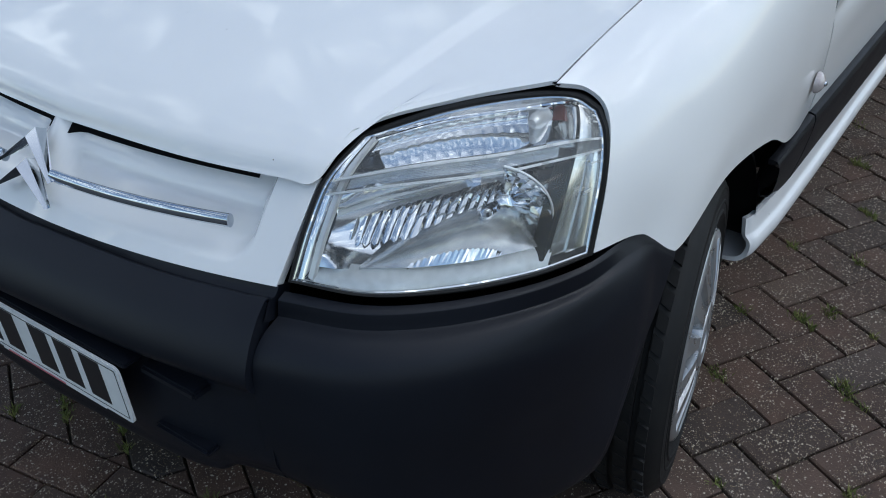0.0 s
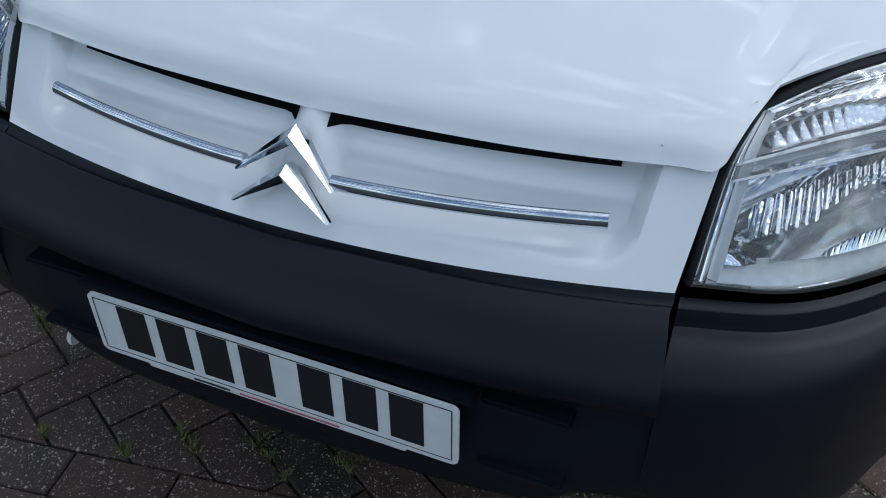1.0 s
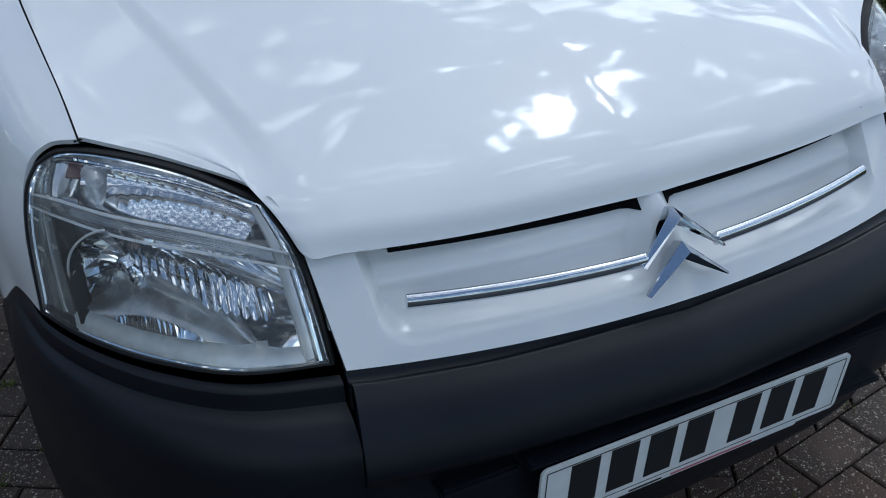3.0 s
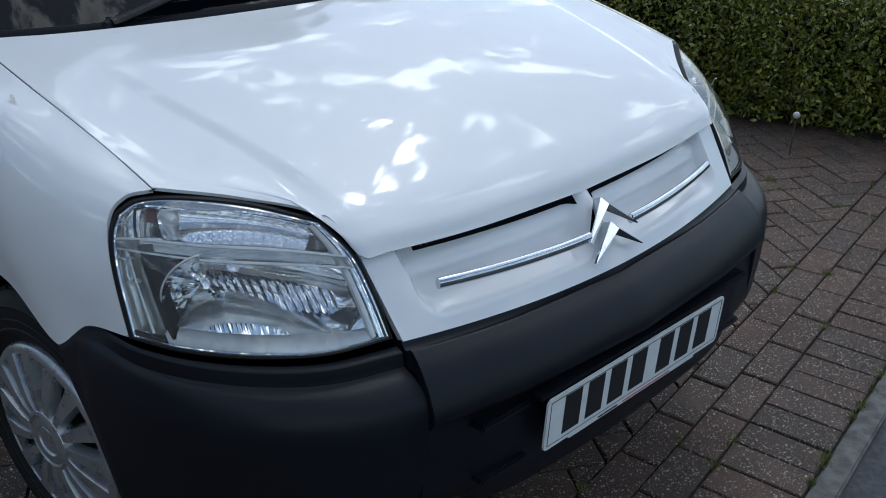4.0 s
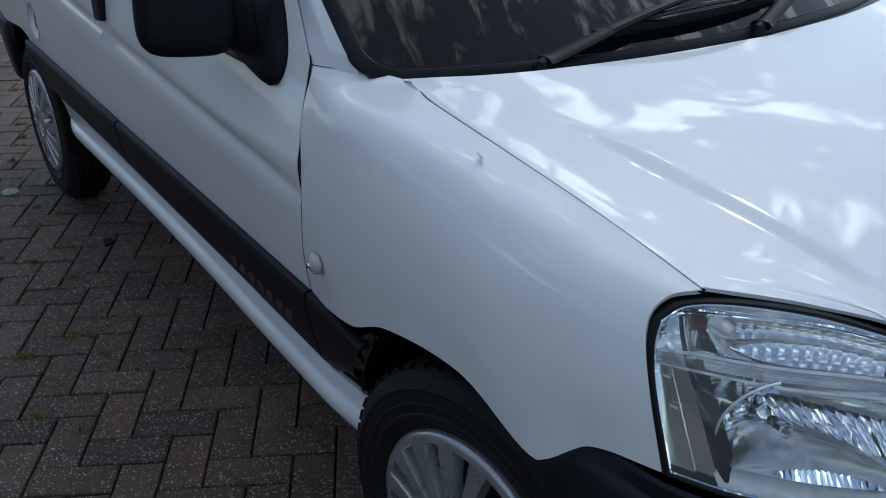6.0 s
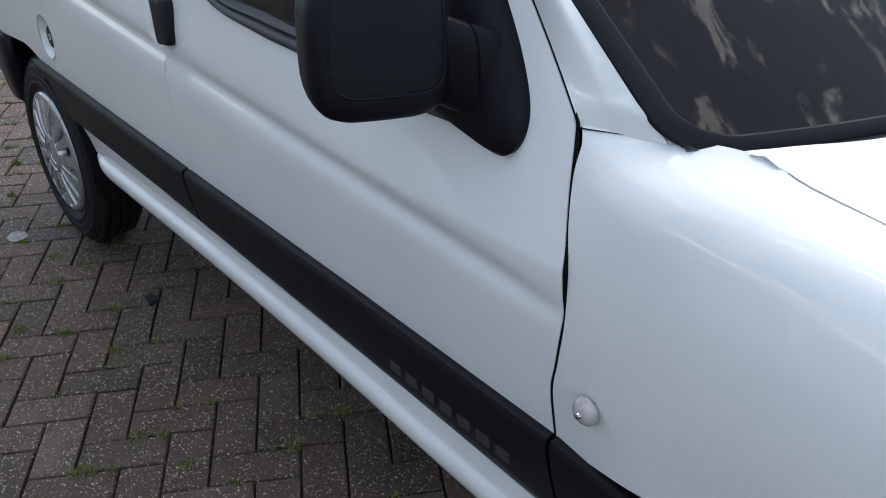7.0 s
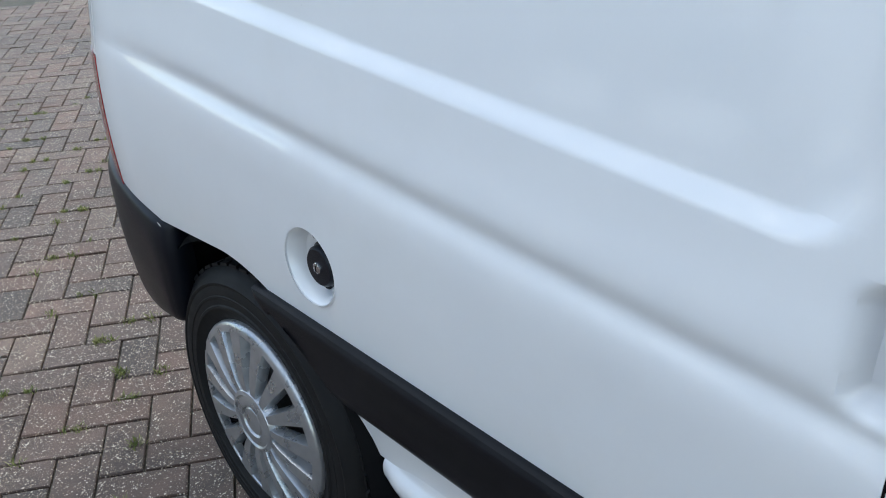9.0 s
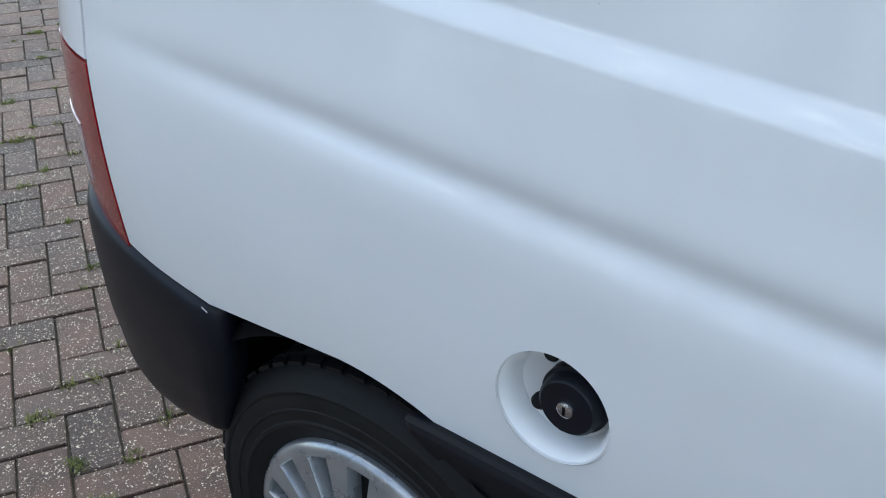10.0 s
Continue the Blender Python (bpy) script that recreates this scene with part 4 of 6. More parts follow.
secs.append([(0.772, 0.482, 0.667), (0.776, 0.482, 0.660), (0.783, 0.484, 0.648), (0.794, 0.486, 0.634), (0.803, 0.480, 0.605), (0.808, 0.472, 0.565), (0.808, 0.462, 0.50), (0.804, 0.444, 0.41), (0.79, 0.425, 0.315), (0.76, 0.405, 0.262), (0.70, 0.39, 0.25)])
secs.append([(0.784, 0.524, 0.661), (0.787, 0.528, 0.655), (0.792, 0.535, 0.645), (0.800, 0.540, 0.625), (0.806, 0.535, 0.59), (0.810, 0.520, 0.55), (0.811, 0.495, 0.50), (0.807, 0.458, 0.41), (0.793, 0.438, 0.315), (0.765, 0.425, 0.262), (0.70, 0.41, 0.25)])
secs.append([(0.808, 0.596, 0.603), (0.809, 0.594, 0.602), (0.810, 0.590, 0.599), (0.811, 0.585, 0.594), (0.812, 0.568, 0.575), (0.813, 0.545, 0.545), (0.812, 0.508, 0.50), (0.808, 0.466, 0.41), (0.795, 0.448, 0.315), (0.767, 0.435, 0.262), (0.70, 0.42, 0.25)])


def crisp(p):
    """Tightens the lip and the upright face under the lamp."""
    p = np.array(p)
    return [p[0], p[0] * 0.12 + p[1] * 0.88, p[1] * 0.82 + p[2] * 0.18, p[1] * 0.12 + p[2] * 0.88, p[2] * 0.90 + p[3] * 0.10, *p[3:]]


corner = loft([crisp(p) for p in secs], 70, 110)
for g, fl in ((mirror(corner), False), (corner, True)):
    part("bumper_corner", sheet(inset(g, 0.001), 0.03, fl), PLASTIC, bumper, "black wrap-round bumper corner")
hook = lathe([(0.004, -0.004), (0.014, -0.004), (0.016, 0.0), (0.014, 0.004), (0.004, 0.004), (0.002, 0.0), (0.004, -0.004)], (-0.424, 0.128, 0.300), "x", 24, 1)
part("tow_eye", hook, PAINT, van, "white painted towing eye under the bumper")

for sgn in (-1, 1):
    x0, x1 = sorted((sgn * 0.275, sgn * 0.385))
    part("bumper_step", block(x0, x1, 0.048, 0.090, 0.509, 0.524, 0.004), PLASTIC, bumper, "raised step beside the plate")
    part("bumper_step", block(x0 * 1.0, x1 * 1.0, 0.050, 0.090, 0.404, 0.416, 0.004), PLASTIC, bumper)
part("bumper_step", block(-0.275, 0.275, 0.026, 0.060, 0.5275, 0.5345, 0.003), PLASTIC, bumper, "ledge over the plate")

# ---- number plate ----


def plate_y(z):
    return 0.0275 + (0.524 - z) * 0.06


def on_plate(x, z, d=0.0):
    return (x, plate_y(z) - d, z)


def round_rect(x0, x1, z0, z1, r, d, n=5):
    out = []
    for cx, cz, a0 in ((x1 - r, z0 + r, -90), (x1 - r, z1 - r, 0), (x0 + r, z1 - r, 90), (x0 + r, z0 + r, 180)):
        for k in range(n + 1):
            a = radians(a0 + 90 * k / n)
            out.append(on_plate(cx + r * math.cos(a), cz + r * math.sin(a), d))
    return out


plate = part("number_plate", prism(round_rect(-0.26, 0.26, 0.419, 0.525, 0.010, 0.0), (0, -1, 0), 0.004), PLATE, van, "white front number plate with a thin border")
part("plate_carrier", prism(round_rect(-0.19, 0.19, 0.409, 0.426, 0.004, -0.0025), (0, -1, 0), 0.003), PLATE, plate)
for a, b, c, d in ((-0.252, 0.252, 0.5165, 0.5180), (-0.252, 0.252, 0.4265, 0.4275), (-0.2525, -0.2512, 0.4275, 0.5165), (0.2512, 0.2525, 0.4275, 0.5165)):
    part("border_line", prism([on_plate(a, c, 0.0042), on_plate(b, c, 0.0042), on_plate(b, d, 0.0042), on_plate(a, d, 0.0042)], (0, -1, 0), 0.0004), INK, plate)
x = -0.219
for k in range(7):
    w = 0.050
    for q, (u0, u1, r0, r1) in enumerate(((0.06, 0.94, 0.0, 1.0),)):
        part("character_bar", prism([on_plate(x + w * u0, 0.436 + 0.079 * r0, 0.0042), on_plate(x + w * u1, 0.436 + 0.079 * r0, 0.0042), on_plate(x + w * u1, 0.436 + 0.079 * r1, 0.0042), on_plate(x + w * u0, 0.436 + 0.079 * r1, 0.0042)], (0, -1, 0), 0.0005), INK, plate)
    x += 0.061 + (0.022 if k == 3 else 0)
for a, b, m in ((-0.115, -0.060, GREY_INK), (-0.045, 0.100, RED_INK)):
    part("dealer_bar", prism([on_plate(a, 0.4170, 0.0045), on_plate(b, 0.4170, 0.0045), on_plate(b, 0.4205, 0.0045), on_plate(a, 0.4205, 0.0045)], (0, -1, 0), 0.0004), m, plate)

def squircle(c, ax, ay, az, e=3.2, n=40, m=24):
    """A soft box with half axes ax, ay, az."""
    V, F = [], []
    for j in range(m + 1):
        p = -math.pi / 2 + math.pi * j / m
        for i in range(n):
            w = 2 * math.pi * i / n
            d = np.array([math.cos(p) * math.cos(w), math.cos(p) * math.sin(w), math.sin(p)])
            k = (np.abs(d) ** e).sum() ** (-1 / e)
            d = d * k
            V.append(np.array(c) + np.array(ax) * d[0] + np.array(ay) * d[1] + np.array(az) * d[2])
    for j in range(m):
        for i in range(n):
            i2 = (i + 1) % n
            F.append((j * n + i, j * n + i2, (j + 1) * n + i2, (j + 1) * n + i))
    return V, F


# ---- headlights ----
LAMP = [
    [(0.471, 0.164, 0.671), (0.474, 0.198, 0.733), (0.479, 0.238, 0.786), (0.496, 0.295, 0.8255)],
    [(0.571, 0.198, 0.669), (0.573, 0.240, 0.745), (0.572, 0.303, 0.808), (0.568, 0.371, 0.849)],
    [(0.655, 0.268, 0.669), (0.660, 0.310, 0.752), (0.656, 0.372, 0.818), (0.642, 0.434, 0.8615)],
    [(0.718, 0.345, 0.672), (0.720, 0.390, 0.758), (0.713, 0.437, 0.823), (0.693, 0.471, 0.861)],
    [(0.759, 0.414, 0.679), (0.752, 0.453, 0.768), (0.740, 0.474, 0.818), (0.722, 0.484, 0.845)],
]


def lamp_point(u, v, back=0.0):
    """A place on the lamp's front, u from the grille to the flank, v from foot to top; back: metres behind it."""
    G = LAMP_FINE
    a, b = u * (G.shape[0] - 1), v * (G.shape[1] - 1)
    i, j = int(min(a, G.shape[0] - 2)), int(min(b, G.shape[1] - 2))
    f, g = a - i, b - j
    p = G[i, j] * (1 - f) * (1 - g) + G[i + 1, j] * f * (1 - g) + G[i, j + 1] * (1 - f) * g + G[i + 1, j + 1] * f * g
    return p + np.array([-0.35, 0.90, -0.25]) * back


LAMP_FINE = loft(LAMP, 60, 44)


def lamp_band(u0, u1, v0, v1, back, nu=24, nv=12, ripple=None):
    """A sheet parallel to the lens, given by its span; ripple(u, v) adds depth."""
    G = np.zeros((nu + 1, nv + 1, 3))
    for i in range(nu + 1):
        for j in range(nv + 1):
            a, b = i / nu, j / nv
            u, v = u0 + (u1 - u0) * a, v0 + (v1 - v0) * b
            G[i, j] = lamp_point(u, v, back + (ripple(a, b) if ripple else 0))
    return G


def headlight(sgn):
    """One headlamp unit; sgn -1 for the driver's side."""
    def put(G):
        return G if sgn > 0 else mirror(G)
    fl = sgn > 0

    def band(name, spans, material, label="", nu=24, nv=12, ripple=None, rim=0.004, flat=False):
        V, F = sheet(put(lamp_band(*spans, nu, nv, ripple)), rim)
        return part(name, mesh_of(name, V, F, material, smooth=not flat), material, lamp, label)

    def hoop(name, rings, material, label="", turn=False):
        V = np.concatenate([r if sgn > 0 else r * (-1, 1, 1) for r in rings])
        k = len(rings[0])
        F = [(q * k + i, q * k + (i + 1) % k, (q + 1) * k + (i + 1) % k, (q + 1) * k + i) for q in range(len(rings) - 1) for i in range(k)]
        return part(name, (V, F if (sgn < 0) != turn else [f[::-1] for f in F]), material, lamp, label)

    lamp = part("headlight", sheet(put(lamp_band(0.0, 1.0, 0.0, 1.0, 0.105, 20, 14)), 0.0, fl), MOON, van, "clear headlamp with chrome reflectors")
    rim = [lamp_point(k / 40, 0) for k in range(41)] + [lamp_point(1, k / 30) for k in range(1, 31)] + [lamp_point(1 - k / 40, 1) for k in range(1, 41)] + [lamp_point(0, 1 - k / 30) for k in range(1, 30)]
    rim = np.array(rim)
    mid = rim.mean(axis=0)
    away = (rim - mid) / np.linalg.norm(rim - mid, axis=1)[:, None]
    back = np.array([-0.35, 0.90, -0.25])
    hoop("housing", [rim + (mid - rim) * a + back * b for a, b in ((0.004, 0.002), (0.03, 0.012), (0.05, 0.05), (0.07, 0.11))], MOON, "smoked inner housing")
    hoop("gasket", [rim + away * d + back * b for d, b in ((-0.0015, -0.0010), (0.002, -0.0016), (0.0052, 0.003), (0.0052, 0.03))], RUBBER, "black rubber gasket", True)
    hoop("bezel", [rim + away * d + back * b for d, b in ((-0.0030, 0.0012), (-0.0052, 0.0014), (-0.0066, 0.006))], BRIGHT, "thin bright bezel")
    # chrome surround beside the grille, and a smoked one along the top
    band("chrome_pillar", (0.020, 0.066, 0.015, 0.975, 0.003), BRIGHT, "chrome surround", 6, 40, lambda a, b: 0.016 * a * a)
    band("pillar_edge", (0.064, 0.072, 0.02, 0.90, 0.004), FROST, "", 2, 40, lambda a, b: 0.004 * a, 0.02)
    band("top_surround", (0.060, 0.86, 0.915, 0.985, 0.004), MOON, "smoked surround along the top", 40, 6, lambda a, b: 0.010 * (1 - b))
    band("top_edge", (0.060, 0.86, 0.902, 0.916, 0.006), BRIGHT, "bright line under the top surround", 40, 2, lambda a, b: 0.003 * (1 - b), 0.01)
    # outer compartment: tall mirror panel, black line, flank panel
    band("side_strip", (0.790, 0.872, 0.050, 0.965, 0.006), PANEL, "tall mirror panel", 6, 30, lambda a, b: 0.004 * (1 - b) + 0.003 * a)
    band("divider_line", (0.768, 0.789, 0.045, 0.585, 0.004), DARK, "black divider", 3, 24, lambda a, b: 0.012 * a, 0.020)
    band("foot_step", (0.690, 0.800, 0.030, 0.100, 0.007), BRIGHT, "", 8, 4, lambda a, b: 0.012 * b)
    band("flank_reflector", (0.874, 0.978, 0.040, 0.955, 0.009), PANEL, "mirror panel on the flank", 8, 24, lambda a, b: 0.002 * math.sin(a * 3.1))
    for k, v in enumerate((0.88, 0.80, 0.46, 0.30)):
        band("lens_mark", (0.925 - 0.008 * k, 0.960 - 0.008 * k, v, v + 0.012, 0.0016), FROST, "", 4, 1, None, 0.001)
    # upper chamber: a trough with upright flutes under its top edge
    def flutes(a, b):
        return 0.036 * (1 - (2 * b - 1) ** 2) * (0.45 + 0.55 * math.sin(math.pi * min(1.0, a * 0.85 + 0.15))) + 0.0008 * abs(math.sin(a * 46)) * float(sm(0.45, 0.75, b))
    band("indicator_reflector", (0.074, 0.64, 0.650, 0.902, 0.008), FACET, "fluted indicator reflector", 240, 20, flutes)
    band("indicator_side", (0.64, 0.766, 0.650, 0.902, 0.006), PANEL, "smooth chrome end of the upper chamber", 20, 14, lambda a, b: 0.040 * (1 - a) ** 1.5 * (1 - 0.5 * b))
    c = lamp_point(0.575, 0.80, 0.020)
    part("indicator_bulb", lathe([(0.0, -0.012), (0.006, -0.010), (0.0105, -0.003), (0.0115, 0.006), (0.0115, 0.014), (0.014, 0.018)], (sgn * c[0], c[1], c[2]), "y", 20, 1), FROST, lamp, "indicator bulb")
    band("bulb_holder", (0.640, 0.700, 0.790, 0.895, 0.012), AMBER_DARK, "dark amber bulb holder", 6, 6, lambda a, b: 0.010 * (1 - a))
    # band between the chambers, with fine level flutes and beaded edges
    band("shelf", (0.022, 0.975, 0.545, 0.640, 0.0022), LENS, "fluted clear band", 40, 60, lambda a, b: 0.0010 * abs(math.sin(b * 33)), 0.003)
    band("shelf_back", (0.070, 0.765, 0.55, 0.650, 0.014), FACET, "level flutes", 30, 90, lambda a, b: 0.0016 * abs(math.sin(b * 36)) + 0.010 * math.sin(a * 3.1))
    for v, w in ((0.545, 0.007), (0.640, 0.009)):
        band("bright_edge", (0.022, 0.975, v - w, v + w, 0.0018), FROST, "bright beaded line", 200, 3, lambda a, b: 0.0009 * abs(math.sin(a * 300)), 0.003)
    # main reflector: a deep smooth bowl behind rows of facets
    def bowl(a, b):
        r = math.hypot((a - 0.56) / 0.62, (b - 0.50) / 0.80)
        return 0.070 * max(0.0, 1 - r * r)
    band("reflector", (0.072, 0.768, 0.10, 0.545, 0.007), FACET, "chrome reflector bowl", 48, 30, bowl)
    rnd = random.Random(31)
    for v0, v1, u_first, count in ((0.205, 0.345, 0.115, 15),):
        strips = []
        for k in range(count):
            a0 = u_first + k * 0.0265
            lift = 0.004 * rnd.uniform(-1, 1)
            cols = []
            for f in np.linspace(0, 1, 5):
                a = a0 + f * 0.0262
                depth = [0.020 + 0.047 * max(0.0, 1 - ((a - 0.47) / 0.46) ** 2) * (0.55 + 0.45 * q) - 0.0045 * math.sin(math.pi * f) + lift * (q - 0.5) for q in np.linspace(0, 1, 4)]
                tooth = 0.016 * (1 - abs(2 * f - 1)) - 0.20 * (a - 0.12)
                cols.append([lamp_point(a, v0 - tooth + (v1 - v0) * q + 0.016 * q, d) for q, d in zip(np.linspace(0, 1, 4), depth)])
            strips.append(sheet(put(np.array(cols)), 0.0))
        V, F = joined(*strips)
        part("facets", mesh_of("facets", V, F, BRIGHT, smooth=True, angle=25), BRIGHT, lamp, "row of upright chrome facets")
    # rings of flat facets on the flank side of the bulb
    c = lamp_point(0.525, 0.33, 0.060)
    cz = (sgn * c[0], c[1], c[2])
    quads = []
    turns = np.linspace(-75, 72, 12)
    for k in range(11):
        for (r0, h0), (r1, h1) in (((0.070, -0.044), (0.055, -0.028)), ((0.055, -0.026), (0.038, -0.012)), ((0.038, -0.010), (0.018, 0.0))):
            tw = rnd.uniform(-0.004, 0.004)
            quads.append(([np.array((c[0] + r * math.cos(radians(w)), c[1] + h + 0.85 * r * math.cos(radians(w)) + tw * g, c[2] + r * 1.08 * math.sin(radians(w)))) * (sgn, 1, 1) for r, h, w, g in ((r0, h0, turns[k], 1), (r0, h0, turns[k + 1] - 0.8, -1), (r1, h1, turns[k + 1] - 0.8, -1), (r1, h1, turns[k], 1))], [(0, 1, 2, 3)]))
    V, F = joined(*quads)
    part("facet_ring", mesh_of("facet_ring", V, F, BRIGHT, smooth=False), BRIGHT, lamp, "faceted rings round the bulb")
    arc = [np.array((c[0] + 0.073 * math.cos(radians(w)), c[1] - 0.047 + 0.062 * math.cos(radians(w)), c[2] + 0.079 * math.sin(radians(w)))) * (sgn, 1, 1) for w in np.linspace(-72, 70, 26)]
    part("reflector_rim", tube(arc, 0.0016, 6), FROST, lamp, "bright rim of the reflector")
    part("bulb", lathe([(0.0, -0.036), (0.006, -0.034), (0.0085, -0.026), (0.0085, -0.004), (0.014, 0.0), (0.018, 0.008)], cz, "y", 8, 1), BRIGHT, lamp, "headlamp bulb with a capped tip")
    # grey half-moon shield under the bulb, with a toothed chrome gap below it
    rows, teeth = [], []
    for a in np.linspace(0.19, 0.755, 36):
        q = (a - 0.19) / 0.565
        top = 0.125 + 0.215 * math.sin(math.pi * q) ** 0.62
        rows.append([lamp_point(a, 0.115 + (top - 0.115) * b, 0.014 + 0.040 * b ** 1.4) for b in np.linspace(0, 1, 9)])
    part("half_moon", sheet(put(np.array(rows)), 0.005, fl), MOON, lamp, "grey half-moon shield under the bulb")
    for k in range(17):
        for f in (0.0, 0.5):
            a = 0.33 + (k + f) * 0.0165
            q = (k + f) / 17
            teeth.append([lamp_point(a, 0.118, 0.010), lamp_point(a, 0.122 + 0.052 * math.sin(math.pi * q) ** 0.8 + 0.010 * (f > 0), 0.013)])
    V, F = sheet(put(np.array(teeth)), 0.001)
    part("toothed_gap", mesh_of("toothed_gap", V, F, BRIGHT, smooth=False), BRIGHT, lamp, "toothed chrome strip")
    band("apron", (0.066, 0.80, 0.012, 0.120, 0.006), APRON, "frosted silver apron", 60, 12, lambda a, b: 0.014 * b * b)
    lens = part("lens", sheet(put(LAMP_FINE), 0.0, fl), LENS, lamp, "clear plastic lens")
    lens.visible_shadow = False
    return lamp


for sgn in (-1, 1):
    headlight(sgn)

# ---- windscreen, scuttle, pillars ----
def screen_point(x, s):
    """The windscreen, s from its foot up."""
    ax = abs(x)
    y0 = 0.985 + 0.30 * ax ** 2 + 0.20 * ax ** 4
    return np.array([x * (1 - 0.10 * s), y0 + 0.80 * s + 0.03 * s * (1 - s), 1.012 - 0.02 * ax ** 2 + 0.58 * s + 0.06 * s * (1 - s)])


G = np.array([[screen_point(x, s) for s in np.linspace(-0.035, 1, 24)] for x in np.linspace(-0.712, 0.712, 50)])
ws = part("windscreen", sheet(G, 0.0, False), SCREEN, van, "dark windscreen reflecting the clouds")
ws.visible_shadow = False


def frame_ring(path, inner, material, name, parent, label=""):
    A, B = np.array(path), np.array(inner)
    mid1, mid2 = A * 0.72 + B * 0.28, A * 0.25 + B * 0.75
    up = np.array([0, -0.5, 0.8]) * 0.006
    G = np.stack([A - up, A, mid1 + up, mid2 + up, B, B - up * 2], axis=1)
    return part(name, sheet(G, 0.0, True), material, parent, label)


def around(xo, so, r=0.055, n=40):
    """Outline of the screen: down one edge, across its foot and up again."""
    left = [screen_point(-xo, s) for s in np.linspace(1, so + r, n)]
    bend_l = [screen_point(-xo + r * (1 - math.cos(a)), so + r - r * math.sin(a)) for a in np.linspace(0.1, math.pi / 2, 12)]
    foot = [screen_point(x, so) for x in np.linspace(-xo + r * 1.1, xo - r * 1.1, n)]
    bend_r = [screen_point(xo - r * (1 - math.cos(a)), so + r - r * math.sin(a)) for a in np.linspace(math.pi / 2, 0.1, 12)]
    right = [screen_point(xo, s) for s in np.linspace(so + r, 1, n)]
    return left + bend_l + foot + bend_r + right


frame_ring(around(0.724, -0.042), around(0.699, -0.019, 0.045), TRIM, "screen_surround", van, "black rubber windscreen surround")
# scuttle: black tray between bonnet and glass
A = np.array([(x, 0.905 + 0.30 * x ** 2 + 0.26 * x ** 4, 0.985 - 0.03 * x ** 2) for x in np.linspace(-0.68, 0.68, 60)])
B = np.array([screen_point(x, -0.035) for x in np.linspace(-0.69, 0.69, 60)])
G = np.stack([A, A * 0.6 + B * 0.4 + (0, 0, -0.004), A * 0.3 + B * 0.7 + (0, 0, -0.004), B + (0, 0, -0.003)], axis=1)
part("scuttle", sheet(G, 0.01, False), TRIM, van, "black plastic scuttle below the windscreen")
# pillars
for sgn in (1, -1):
    rows = []
    for s in np.linspace(-0.012, 1, 24):
        p = screen_point(0.722, s)
        z = p[2]
        yd = float(door_front(max(z, 0.9882))) - 0.0026
        q = np.array([float(flank(yd + 0.005, max(z, 0.95))), yd, z])
        k = min(1.0, max(0.0, s) * 5)
        m = (p + q) / 2 + np.array([0.012, -0.014, 0.012]) * k
        rows.append([p + (0, 0, -0.002), p * 0.7 + q * 0.3 + np.array((0.004, -0.008, 0.009)) * k, m, q * 0.75 + p * 0.25 + np.array((0.010, -0.008, 0.006)) * k, q])
    foot = np.linspace((0.7165, 1.184, 0.984), (0.7515, 1.2855, 0.9845), 5)
    rows.insert(0, list(foot + (0, 0, -0.003)))
    rows[1] = [0.5 * (np.array(a) + b) for a, b in zip(rows[1], rows[2])]
    G = loft(rows, 60, 14)
    part("windscreen_pillar", sheet(G if sgn > 0 else mirror(G), 0.01, sgn > 0), PAINT, van, "white windscreen pillar")

# ---- wipers ----
def wiper(base_at, arm_to, blade):
    """A wiper at rest; places on the glass as (x, s) pairs."""
    def over(p, h):
        return screen_point(p[0], p[1]) + np.array([0, -0.55, 0.83]) * h
    base, joint = over(base_at, 0.012), over(arm_to, 0.040)
    w = part("wiper", tube([base + (-0.008, 0, -0.014), base + (-0.003, 0, 0.004), base + (0.008, 0.002, 0.010)], [0.013, 0.013, 0.010], 14), TRIM, van, "black windscreen wiper at rest")
    knee = base * 0.62 + joint * 0.38 + (0, -0.004, 0.010)
    part("arm_root", tube(spl([base + (0, 0, 0.008), base * 0.8 + knee * 0.2 + (0, 0, 0.004), knee], 14), np.linspace(0.017, 0.0125, 15), 8, (1.3, 0.6)), TRIM, w, "black wiper arm root")
    part("arm", tube(spl([knee, knee * 0.5 + joint * 0.5 + (0, 0, 0.003), joint], 16), np.linspace(0.0115, 0.0070, 17), 8, (1.2, 0.7)), TRIM, w, "black wiper arm")
    a, b = over(blade[0], 0.010), over(blade[1], 0.010)
    line = [over((blade[0][0] * (1 - f) + blade[1][0] * f, blade[0][1] * (1 - f) + blade[1][1] * f), 0.010) for f in np.linspace(0, 1, 13)]
    part("blade", tube(spl(line, 30), 0.0052, 6, (0.7, 1.6)), RUBBER, w, "rubber blade")
    m = line[6] + (0, -0.013, 0.022)
    part("bridge", tube(spl([line[1] + (0, -0.003, 0.007), line[3] + (0, -0.010, 0.017), m, line[9] + (0, -0.010, 0.017), line[11] + (0, -0.003, 0.007)], 24), 0.0056, 6, (1.4, 0.7)), TRIM, w, "black wiper bridge")
    for f0, f1 in ((0, 4), (8, 12)):
        part("claw", tube(spl([line[f0] + (0, -0.002, 0.004), line[(f0 + f1) // 2] + (0, -0.006, 0.011), line[f1] + (0, -0.002, 0.004)], 10), 0.003, 6, (1.3, 0.7)), TRIM, w)


wiper((-0.455, -0.042), (-0.10, 0.044), ((-0.34, 0.012), (0.14, 0.028)))
wiper((0.015, -0.036), (0.36, 0.064), ((0.13, 0.020), (0.60, 0.085)))

